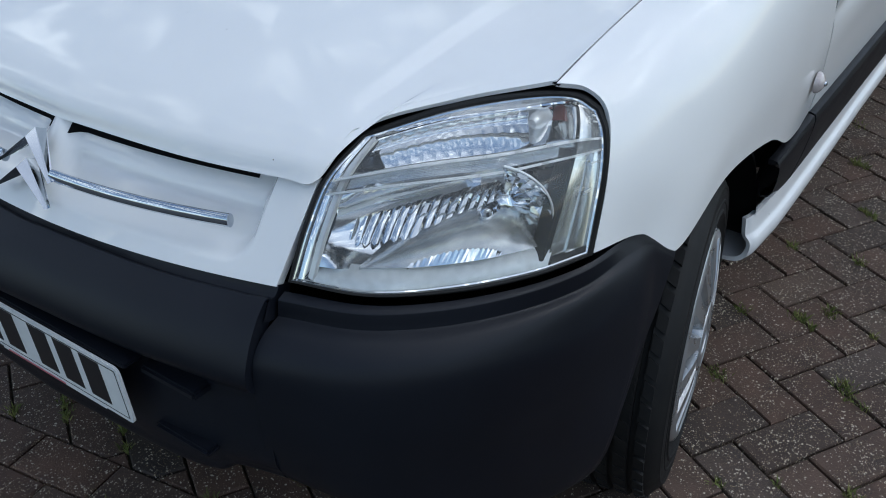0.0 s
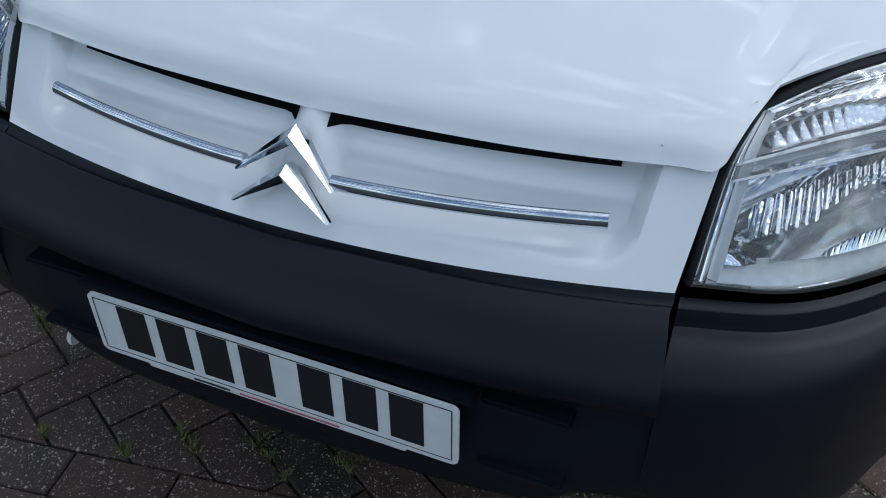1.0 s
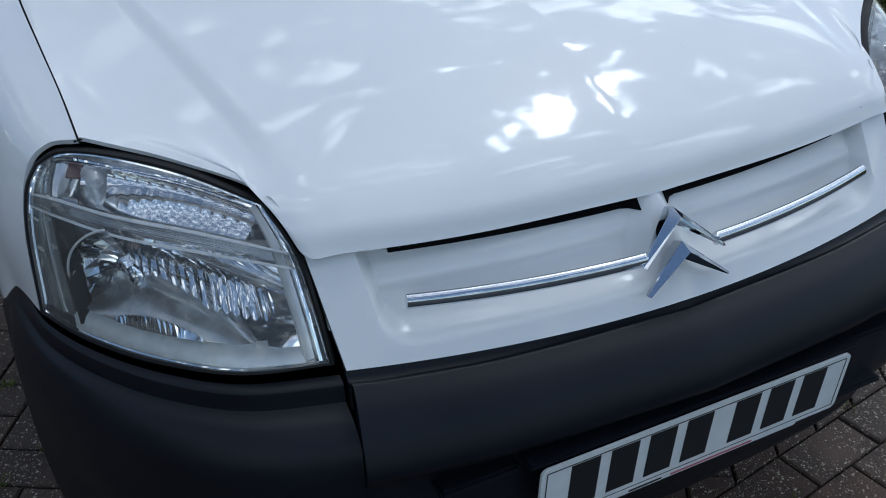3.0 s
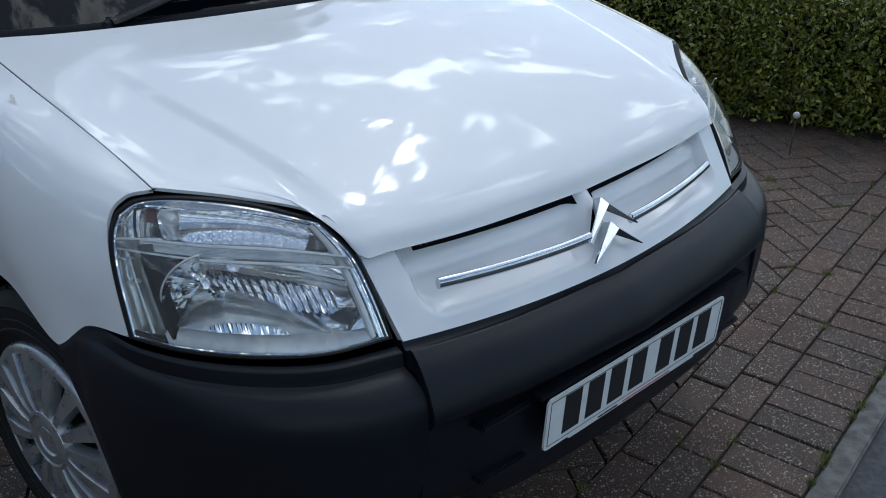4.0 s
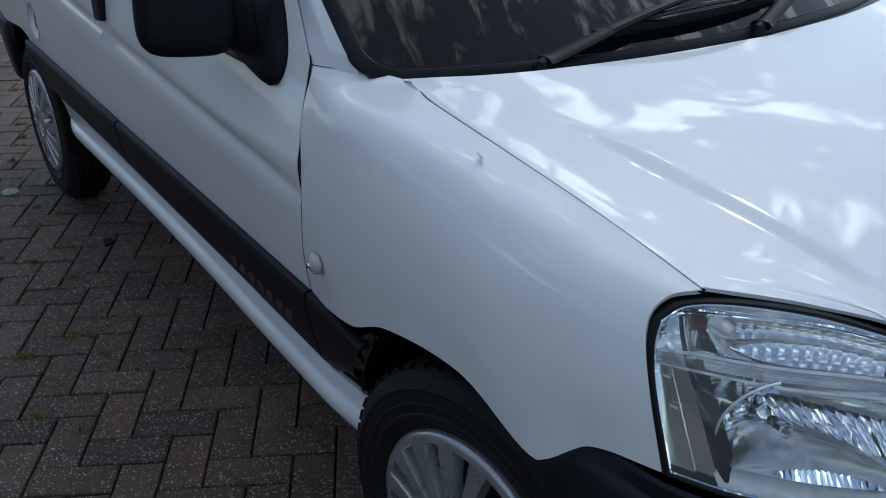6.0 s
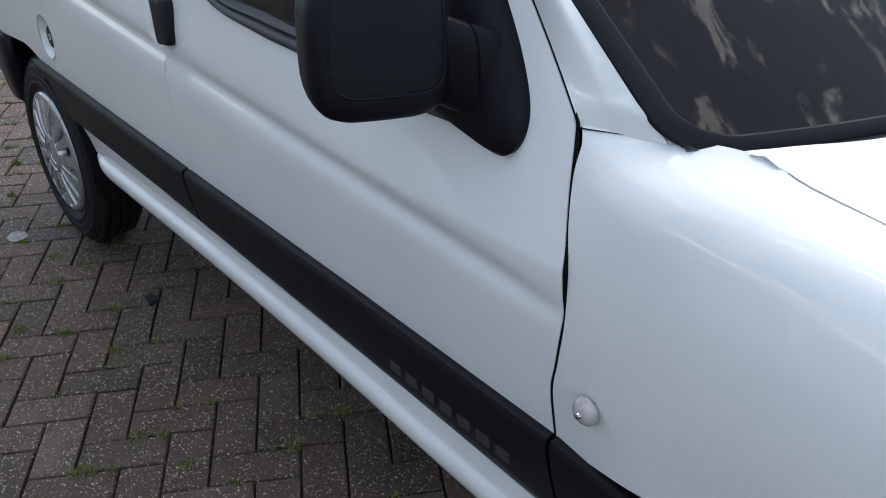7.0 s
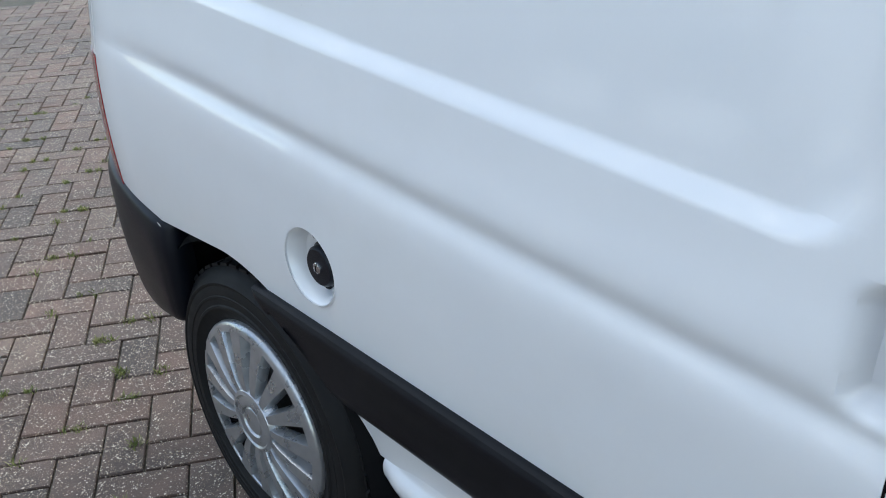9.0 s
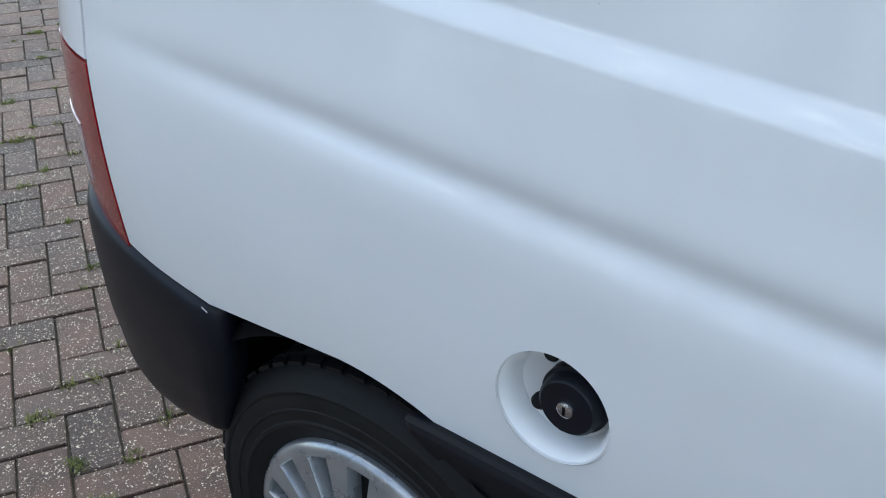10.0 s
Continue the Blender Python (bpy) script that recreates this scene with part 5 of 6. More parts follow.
# ---- mirrors ----
MIR_C = np.array([0.884, 1.512, 1.067])
MIR_W = np.array([0.086, 0.030, 0.004])
MIR_D = np.array([-0.014, 0.046, 0.004])
MIR_H = np.array([-0.010, 0.012, 0.087])
for sgn in (-1, 1):
    flip = np.array([sgn, 1, 1])
    def face_out(vf):
        V, F = vf
        V = [np.array(p) * flip for p in V]
        return V, (F if sgn > 0 else [f[::-1] for f in F])
    mir = part("wing_mirror", face_out(squircle(MIR_C, MIR_W, MIR_D, MIR_H, 4.0)), MIRROR_BLACK, van, "large black plastic door mirror")
    seam = []
    for w in np.linspace(0, 2 * math.pi, 73):
        k = (abs(math.cos(w)) ** 5 + abs(math.sin(w)) ** 5) ** -0.2
        a, b = -0.05 + 0.80 * k * math.cos(w), 0.16 + 0.73 * k * math.sin(w)
        c = max(0.0, 1 - abs(a) ** 4 - abs(b) ** 4) ** 0.25
        seam.append((MIR_C + MIR_W * a + MIR_H * b - MIR_D * c * 1.004) * flip)
    part("mirror_seam", tube(seam, 0.0018, 6, cap=False), MIRROR_BLACK, mir, "raised seam round the mirror cap")
    part("mirror_glass", face_out(squircle(MIR_C + MIR_D * 0.99, MIR_W * 0.86, MIR_D * 0.05, MIR_H * 0.86, 4.5)), CHROME, mir, "mirror glass")
    # triangular foot on the door, then the arm
    tri = [(1.384, 0.9295), (1.45, 0.940), (1.52, 0.956), (1.60, 0.97), (1.66, 1.02), (1.60, 1.17), (1.55, 1.22), (1.50, 1.17), (1.44, 1.10), (1.39, 1.035), (1.362, 0.985), (1.361, 0.947)]
    o = spl([tri[-1], *tri, tri[0], tri[1]], 140)[10:-11]
    cy, cz2 = o.mean(axis=0)
    rings = []
    for f, h in ((1.0, -0.004), (1.0, 0.010), (0.95, 0.018), (0.8, 0.026), (0.5, 0.032), (0.05, 0.033)):
        y, z = cy + (o[:, 0] - cy) * f, cz2 + (o[:, 1] - cz2) * f
        rings.append(np.stack([flank(y, z) + h, y, z], axis=-1))
    n = len(o)
    V = np.concatenate(rings)
    F = [(k * n + i, k * n + (i + 1) % n, (k + 1) * n + (i + 1) % n, (k + 1) * n + i) for k in range(len(rings) - 1) for i in range(n)]
    part("mirror_foot", face_out((V, F)), MIRROR_BLACK, mir, "black triangular mirror foot")
    # the neck sweeps from the head down into the foot
    rings = []
    for nx, ny, nz, hy, hz in ((0.850, 1.500, 1.046, 0.022, 0.050), (0.828, 1.488, 1.042, 0.028, 0.056), (0.806, 1.470, 1.034, 0.032, 0.060), (0.790, 1.456, 1.024, 0.034, 0.062), (0.776, 1.452, 1.016, 0.036, 0.064), (0.762, 1.450, 1.010, 0.038, 0.066), (0.740, 1.450, 1.008, 0.040, 0.066)):
        ring = []
        for w in np.linspace(0, 2 * math.pi, 37)[:-1]:
            k = (abs(math.cos(w)) ** 3.4 + abs(math.sin(w)) ** 3.4) ** (-1 / 3.4)
            ring.append((nx, ny + hy * k * math.cos(w), nz + hz * k * math.sin(w)))
        rings.append(ring)
    V = [p for ring in rings for p in ring]
    F = [(k * 36 + i, (k + 1) * 36 + i, (k + 1) * 36 + (i + 1) % 36, k * 36 + (i + 1) % 36) for k in range(len(rings) - 1) for i in range(36)]
    part("mirror_arm", face_out((V, F)), MIRROR_BLACK, mir, "black mirror arm")
    seat_line = [np.array((nx * 1.0 + 0.0, ny, nz)) * flip for nx, ny, nz in rings[3]] + [np.array(rings[3][0]) * flip]
    part("arm_joint", tube(seat_line, 0.0016, 6, cap=False), DARK, mir, "joint round the arm")

# ---- wheels ----
def wheel(cx, cy, sgn):
    """sgn: the side that the cover faces along x."""
    c = (cx, cy, HUB_Z)
    w = part("wheel", lathe([(0.19, -0.135), (0.285, -0.150), (0.300, -0.135), (0.300, -0.108), (0.292, -0.107), (0.292, -0.100), (0.300, -0.099), (0.301, -0.078), (0.293, -0.077), (0.293, -0.070), (0.301, -0.069), (0.301, -0.046), (0.292, -0.045), (0.292, -0.038), (0.299, -0.037), (0.294, -0.016), (0.278, -0.002), (0.272, 0.0015), (0.270, 0.0035), (0.266, 0.0035), (0.264, 0.002), (0.255, 0.004), (0.246, 0.004), (0.2445, 0.0055), (0.241, 0.0055), (0.2395, 0.004), (0.228, 0.004), (0.2255, 0.0065), (0.221, 0.0065), (0.218, 0.003), (0.200, -0.004), (0.188, -0.012), (0.17, -0.02)], c, "x", 96, sgn), RUBBER, van, "black tyre with a silver plastic wheel cover")
    lugs = []
    for i in range(52):
        a = 2 * math.pi * i / 52
        for h0, h1 in ((-0.134, -0.110), (-0.097, -0.080), (-0.067, -0.048), (-0.035, -0.018)):
            r = 0.2995 if h0 > -0.05 else 0.3005
            q = [(cx + sgn * h, cy + (r + 0.0022) * math.cos(a + t + sk), HUB_Z + (r + 0.0022) * math.sin(a + t + sk)) for h, t, sk in ((h0, 0, 0), (h1, 0, 0.03), (h1, 0.085, 0.03), (h0, 0.085, 0))]
            cc = np.array((0, math.cos(a + 0.05), math.sin(a + 0.05)))
            lugs.append(prism(q, -cc, 0.006))
    part("tread", joined(*lugs), RUBBER, w, "tread blocks")
    part("brake_disc", lathe([(0.0, -0.055), (0.12, -0.055), (0.125, -0.06), (0.19, -0.03)], c, "x", 48, sgn), STEEL, w, "dark steel wheel behind the cover")
    cover = part("wheel_cover", lathe([(0.196, -0.012), (0.1955, -0.002), (0.192, 0.004), (0.186, 0.007), (0.178, 0.0085), (0.1755, 0.006), (0.175, -0.010)], c, "x", 96, sgn), SILVER, w, "silver multi-spoke wheel cover")
    n = 15
    for i in range(n):
        a = 2 * math.pi * (i + 0.3) / n
        rad, tan = np.array((0, math.cos(a), math.sin(a))), np.array((0, -math.sin(a), math.cos(a)))
        ax = np.array((sgn, 0, 0))
        prof = []
        for r, wd, h in ((0.060, 0.0080, 0.0165), (0.085, 0.0102, 0.018), (0.12, 0.0130, 0.0155), (0.150, 0.0160, 0.0115), (0.179, 0.0198, 0.0082)):
            o = np.array(c) + rad * r
            prof.append([o - tan * (wd + 0.0035) + ax * (h - 0.022), o - tan * (wd + 0.0008) + ax * (h - 0.0065), o - tan * (wd - 0.0012) + ax * h, o + tan * (wd - 0.0012) + ax * h, o + tan * (wd + 0.0008) + ax * (h - 0.0065), o + tan * (wd + 0.0035) + ax * (h - 0.022)])
        V, F = [p for q in prof for p in q], []
        for k in range(4):
            for m in range(5):
                f = (k * 6 + m, k * 6 + m + 1, k * 6 + m + 7, k * 6 + m + 6)
                F.append(f if sgn < 0 else f[::-1])
        part("spoke", (V, F), SILVER, cover)
    if cy < 2:
        # the front wheels are steered a little
        w.matrix_basis = Matrix.Translation((cx - sgn * 0.07, cy, 0)) @ Matrix.Rotation(radians(8.5 if sgn < 0 else 12.0), 4, "Z") @ Matrix.Translation((-(cx - sgn * 0.07), -cy, 0))
    part("hub_cap", lathe([(0.0, 0.017), (0.026, 0.017), (0.029, 0.0145), (0.0305, 0.0145), (0.033, 0.0185), (0.047, 0.0195), (0.050, 0.0175), (0.0515, 0.0175), (0.055, 0.0205), (0.062, 0.018), (0.068, 0.008), (0.070, -0.01)], c, "x", 56, sgn), SILVER, cover, "round silver centre")


for sx, y in ((-1, HUB_F), (-1, HUB_R), (1, HUB_F), (1, HUB_R)):
    wheel(sx * 0.786, y, sx)


# ---- wheel wells and underside ----
def well(cy, sgn):
    rows = []
    for a in np.linspace(2 if cy < 2 else 20, 166 if cy < 2 else 185, 40):
        a = radians(a)
        rows.append([(sgn * x, cy + r * math.cos(a), HUB_Z + r * math.sin(a)) for x, r in ((0.795 if a > 0.9 else 0.765, 0.352), (0.775 if a > 0.9 else 0.76, 0.366), (0.66, 0.37), (0.50, 0.37), (0.46, 0.33), (0.46, 0.05))])
    G = np.array(rows)
    return sheet(G, 0.0, sgn > 0)


for cy in (HUB_F, HUB_R):
    for sgn in (-1, 1):
        part("wheel_well", well(cy, sgn), DARK, van, "black wheel well liner")
part("underside", block(-0.54, 0.54, 0.42, 3.95, 0.26, 0.32), DARK, van, "black underside")
# added inner shell that shuts the gaps between panels; its black stands in for shade
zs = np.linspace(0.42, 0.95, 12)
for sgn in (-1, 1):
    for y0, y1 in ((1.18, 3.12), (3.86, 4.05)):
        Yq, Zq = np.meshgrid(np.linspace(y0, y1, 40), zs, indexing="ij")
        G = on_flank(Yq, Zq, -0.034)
        part("gap_shade_shell", sheet(G if sgn < 0 else mirror(G), 0.0, sgn > 0), DARK, van)
# copy of the bonnet added below it, black so that its gaps read dark
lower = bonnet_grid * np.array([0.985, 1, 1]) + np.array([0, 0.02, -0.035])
part("bonnet_shade_sheet", sheet(lower, 0.0, False), DARK, van, "black sheet added under the bonnet in place of shade")
# blocks added in the hollows of the nose, with shade put into their colour
part("front_shade_fill", block(-0.44, 0.44, 0.30, 0.34, 0.40, 0.72), DARK, van)
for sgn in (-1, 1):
    part("lamp_shade_fill", block(min(sgn * 0.46, sgn * 0.60), max(sgn * 0.46, sgn * 0.60), 0.42, 0.50, 0.50, 0.64), DARK, van)
    part("wing_shade_fill", block(min(sgn * 0.60, sgn * 0.66), max(sgn * 0.60, sgn * 0.66), 0.60, 1.25, 0.66, 0.86), DARK, van)

# ---- cabin ----
part("dashboard", sheet(loft([[(x, 1.06, 0.965), (x, 1.25, 1.00), (x, 1.50, 1.02), (x, 1.62, 0.95), (x, 1.64, 0.75)] for x in (-0.68, -0.3, 0, 0.3, 0.68)], 12, 16), 0.0, False), CABIN, van, "dark dashboard")
for sx in (-0.36, 0.36):
    seat = part("seat", block(sx - 0.24, sx + 0.24, 1.85, 2.30, 0.55, 0.72, 0.05), CABIN, van, "dark cloth seat")
    part("seat_back", block(sx - 0.23, sx + 0.23, 2.22, 2.36, 0.66, 1.30, 0.05), CABIN, seat)
part("steering_wheel", tube([(-0.36 + 0.19 * math.cos(a), 1.66 + 0.06 * math.sin(a), 1.02 + 0.17 * math.sin(a)) for a in np.linspace(0, 2 * math.pi, 40)], 0.014, 8), CABIN, van, "dark steering wheel")
part("bulkhead", block(-0.74, 0.74, 2.42, 2.44, 0.42, 1.58), CABIN, van, "dark cabin bulkhead")
part("cabin_floor", block(-0.72, 0.72, 1.30, 2.42, 0.40, 0.43), CABIN, van)

# ---- roof and tail ----
roof = loft([[(-0.675, y, 1.60), (-0.60, y, 1.73), (-0.3, y, 1.79), (0.3, y, 1.79), (0.60, y, 1.73), (0.675, y, 1.60)] if y > 1.8 else [(-0.60, y, 1.58), (-0.52, y, 1.64), (-0.3, y, 1.665), (0.3, y, 1.665), (0.52, y, 1.64), (0.60, y, 1.58)] for y in (1.76, 2.0, 2.6, 3.4, 4.02)], 30, 24)
part("roof", sheet(roof, 0.02, True), PAINT, van, "white roof")
part("rear_doors", sheet(loft([[(x, 4.07 - 0.03 * x ** 2 + d, z) for x, d in ((-0.69, 0), (-0.4, 0), (0, 0), (0.4, 0), (0.69, 0))] for z, d in ((0.45, 0.04), (0.9, 0.04), (1.3, 0.0), (1.65, -0.05))], 20, 20), 0.0, True), PAINT, van, "white rear doors")
RB = []
for y, x, top in ((3.722, 0.745, 0.632), (3.708, 0.778, 0.633), (3.712, 0.798, 0.638), (3.728, 0.808, 0.643), (3.765, 0.812, 0.651), (3.86, 0.806, 0.672), (3.95, 0.790, 0.688), (4.03, 0.755, 0.700), (4.10, 0.68, 0.705), (4.135, 0.55, 0.705), (4.145, 0.0, 0.705)):
    n = 0.0 if y < 4.0 else 1.0
    low = 0.392 - 0.010 * (y > 3.8)
    near = max(0.0, 1 - (y - 3.708) / 0.10)
    RB.append([(-(x - 0.02), y - 0.015 * n, top), (-(x - 0.004), y - 0.003 * n, top - 0.004), (-(x + 0.006), y, top - 0.018), (-(x + 0.010), y, top - 0.06), (-(x + 0.007), y + 0.006 * near, 0.54), (-(x - 0.001), y + 0.020 * near, 0.47), (-(x - 0.016), y + 0.042 * near, low + 0.012), (-(x - 0.05), y + 0.060 * near, low)])
both_sides("rear_bumper", loft(RB, 60, 40), PLASTIC, 0.02, 0, "black plastic rear bumper corner", flip=True)
for sgn in (-1, 1):
    part("bumper_liner", block(min(sgn * 0.52, sgn * 0.775), max(sgn * 0.52, sgn * 0.775), 3.765, 3.98, 0.41, 0.640, 0.01), DARK, van, "black liner behind the bumper corner")
part("paint_chip", sheet(np.array([[(-0.8135, 3.718 + 0.010 * a, 0.632 + 0.004 * a + 0.003 * b) for b in (0, 1)] for a in np.linspace(0, 1, 4)]), 0.0, False), PAINT, van, "white scuff on the bumper corner")
TL = []
for z in np.linspace(0.655, 0.918, 14):
    row = []
    edge = 3.904 - 0.095 * np.clip(0.925 - z, 0, 0.3)
    for a in np.linspace(0, 1, 12):
        y = edge + a * (4.062 - edge)
        row.append((-(float(flank(y, z)) + 0.0012), y, z))
    TL.append(row)
tail_grid = np.array(TL)
Yq, Zq = np.meshgrid(np.linspace(3.905, 4.062, 12), np.linspace(0.921, 1.60, 30), indexing="ij")
both_sides("corner_post", on_flank(Yq, Zq), PAINT, 0.02, 0.001, "white rear corner post")
for sgn in (-1, 1):
    g = tail_grid if sgn < 0 else mirror(tail_grid)
    tl = part("tail_light", sheet(g, 0.02, sgn < 0), RED_LENS, van, "red rear lamp at the corner")
    g2 = g[4:9, 5:] - np.array([-sgn * -0.002, 0, 0])
    part("reversing_lens", sheet(g2 + np.array([sgn * 0.003, 0.001, 0]), 0.004, sgn < 0), SMOKE_LENS, tl, "clear band in the rear lamp")

mark = squircle((-0.7225, 0.838, 0.9435), (0.004, 0.001, -0.002), (0.002, 0.009, 0.002), (0.0, 0.0, 0.0012), 2.0, 16, 8)
part("dirt_mark", mark, DIRT, van, "dried beige droplet mark on the wing")

# ---- ground ----
def plane(name, pts, z, material, label, category, kind="structure"):
    me = mesh_of(name, [(x, y, z) for x, y in pts], [tuple(range(len(pts)))], material, smooth=False)
    return tagged(new(name, me), label, category, "", kind)


EDGE_A = radians(9.0)
ex, ey = Vector((math.cos(EDGE_A), math.sin(EDGE_A))), Vector((-math.sin(EDGE_A), math.cos(EDGE_A)))
EDGE_0 = Vector((0.455, -0.132))


def edge_uv(x, y):
    d = Vector((x, y)) - EDGE_0
    return d.dot(ex), d.dot(ey)


def edge_xy(u, w):
    p = EDGE_0 + ex * u + ey * w
    return p.x, p.y


plane("ground", [(-400, -400), (400, -400), (400, 400), (-400, 400)], -0.065, SOIL, "bare brown soil stretching to the horizon", "ground")
paving = plane("pavement", [edge_xy(-9, -0.002), edge_xy(9, -0.002), edge_xy(9, 16), edge_xy(-9, 16)], -0.012, GROUT, "block-paved drive in red-brown herringbone", "pavement")
side_drive = plane("pavement", [edge_xy(-10, 0.0), edge_xy(-2.75, 0.0), edge_xy(-1.2, 10), edge_xy(-10, 16)], -0.009, BLOCK, "block paving running up to the house", "pavement")
road = plane("road", [edge_xy(-30, -12), edge_xy(30, -12), edge_xy(30, -0.06), edge_xy(-30, -0.06)], -0.012, ASPHALT, "grey asphalt road beyond the edging", "road")
bm = block(-6, 6, -0.062, -0.004, -0.10, 0.002, 0.005)
bmesh.ops.transform(bm, matrix=Matrix.Translation((EDGE_0.x, EDGE_0.y, 0)) @ Matrix.Rotation(EDGE_A, 4, "Z"), verts=bm.verts[:])
kerb = part("kerb", bm, KERB, None)
tagged(kerb, "flush grey concrete edging along the drive", "kerb", "", "structure")


def clip(poly, w0):
    """The part of an outline that lies past w0 from the edge of the drive."""
    out = []
    for k in range(len(poly)):
        a, b = poly[k], poly[(k + 1) % len(poly)]
        fa, fb = edge_uv(*a)[1] - w0, edge_uv(*b)[1] - w0
        if fa >= 0:
            out.append(a)
        if (fa < 0) != (fb < 0):
            t = fa / (fa - fb)
            out.append((a[0] + (b[0] - a[0]) * t, a[1] + (b[1] - a[1]) * t))
    return out


def shrink(poly, d):
    c = np.mean(poly, axis=0)
    P = np.array(poly)
    v = P - c
    return c + v * np.maximum(1 - d / np.maximum(np.linalg.norm(v, axis=1, keepdims=True) * 0.72, 1e-6), 0.1)


def paver(poly, z, tip):
    """Vertices and faces of one block with chamfered edges."""
    outer, inner = np.array(poly), shrink(poly, 0.0035)
    n = len(poly)
    c = outer.mean(axis=0)
    def lift(P, h):
        return [(x, y, z + h + (x - c[0]) * tip[0] + (y - c[1]) * tip[1]) for x, y in P]
    V = lift(outer, -0.03) + lift(outer, -0.0035) + lift(inner, 0)
    F = [tuple(range(2 * n, 3 * n))]
    for k in range(2):
        F += [(k * n + i, k * n + (i + 1) % n, (k + 1) * n + (i + 1) % n, (k + 1) * n + i) for i in range(n)]
    return V, F


HB = radians(-30.0)
ha, hb = np.array((math.cos(HB), math.sin(HB))), np.array((-math.sin(HB), math.cos(HB)))
CELL, A0, B0, JOINT = 0.1, -2.915, 3.526, 0.0024
rng = random.Random(7)
blocks = []
for i in range(-110, 110):
    for j in range(-110, 110):
        r = (i - j) % 4
        if r == 0:
            a0, a1, b0, b1 = i, i + 2, j, j + 1
        elif r == 2:
            a0, a1, b0, b1 = i, i + 1, j - 1, j + 1
        else:
            continue
        p = [(A0 + a * CELL + da * JOINT, B0 + b * CELL + db * JOINT) for a, b, da, db in ((a0, b0, 1, 1), (a1, b0, -1, 1), (a1, b1, -1, -1), (a0, b1, 1, -1))]
        q = [tuple(ha * a + hb * b) for a, b in p]
        cx, cy = np.mean(q, axis=0)
        if not (-2.4 < cx < 4.2 and -0.4 < cy < 9.6) or (cx > 3.2 and cy > 2.5):
            continue
        if edge_uv(cx, cy)[1] < 0.30:
            continue
        q = clip(q, 0.4035)
        if len(q) > 2:
            blocks.append(q)
# border: a soldier course at the edging, then two stretcher courses
for k in range(-40, 60):
    blocks.append([edge_xy(k * 0.1 + 0.0024, 0.003), edge_xy(k * 0.1 + 0.0976, 0.003), edge_xy(k * 0.1 + 0.0976, 0.1975), edge_xy(k * 0.1 + 0.0024, 0.1975)])
for row in (0, 1):
    for k in range(-20, 30):
        u = k * 0.2 + row * 0.1
        blocks.append([edge_xy(u + 0.0024, 0.2025 + row * 0.1), edge_xy(u + 0.1976, 0.2025 + row * 0.1), edge_xy(u + 0.1976, 0.2985 + row * 0.1), edge_xy(u + 0.0024, 0.2985 + row * 0.1)])


def near_walk(q):
    cx, cy = np.mean(q, axis=0)
    return (0.85 < cx < 1.5 and 0.7 < cy < 1.9) or (-1.35 < cx < -0.7 and 1.4 < cy < 4.6) or (0.3 < cx < 1.2 and -0.2 < cy < 0.5)


rest_v, rest_f = [], []
singles = 0
for q in blocks:
    z = rng.uniform(-0.002, 0.0015)
    tip = (rng.uniform(-0.012, 0.012), rng.uniform(-0.012, 0.012))
    if near_walk(q) and singles < 300:
        singles += 1
        me = mesh_of("paving_block", *paver(q, z, tip), BLOCK, smooth=False)
        ob = new("paving_block", me)
        ob.parent = paving
    else:
        V, F = paver(q, z, tip)
        o = len(rest_v)
        rest_v += V
        rest_f += [tuple(a + o for a in f) for f in F]
rest = new("paving_blocks", mesh_of("paving_blocks", rest_v, rest_f, BLOCK, smooth=False))
rest.parent = paving
tagged(rest, "", "", "", "stuff")

# ---- lawn, hedge and planting past the far side ----
plane("lawn", [(3.2, -1.5), (60, -1.5), (60, 60), (1.5, 60), (2.2, 9.8), (3.4, 4.0)], -0.010, LAWN, "dark green mown lawn behind the hedge", "lawn")
HEDGE = [(3.45, -1.2), (3.05, 0.3), (2.78, 1.1), (2.62, 1.7), (2.45, 3.0), (2.30, 5.0), (2.2, 7.5)]


def leaf_quad(p, size, rnd):
    d = Vector((rnd.uniform(-1, 1), rnd.uniform(-1, 1), rnd.uniform(-0.3, 1))).normalized()
    t = d.orthogonal().normalized()
    t = Matrix.Rotation(rnd.uniform(0, 6.28), 3, d) @ t
    b = d.cross(t)
    p = Vector(p)
    return [p - t * size, p + b * size * 0.42 + d * size * 0.12, p + t * size, p - b * size * 0.42 + d * size * 0.12]


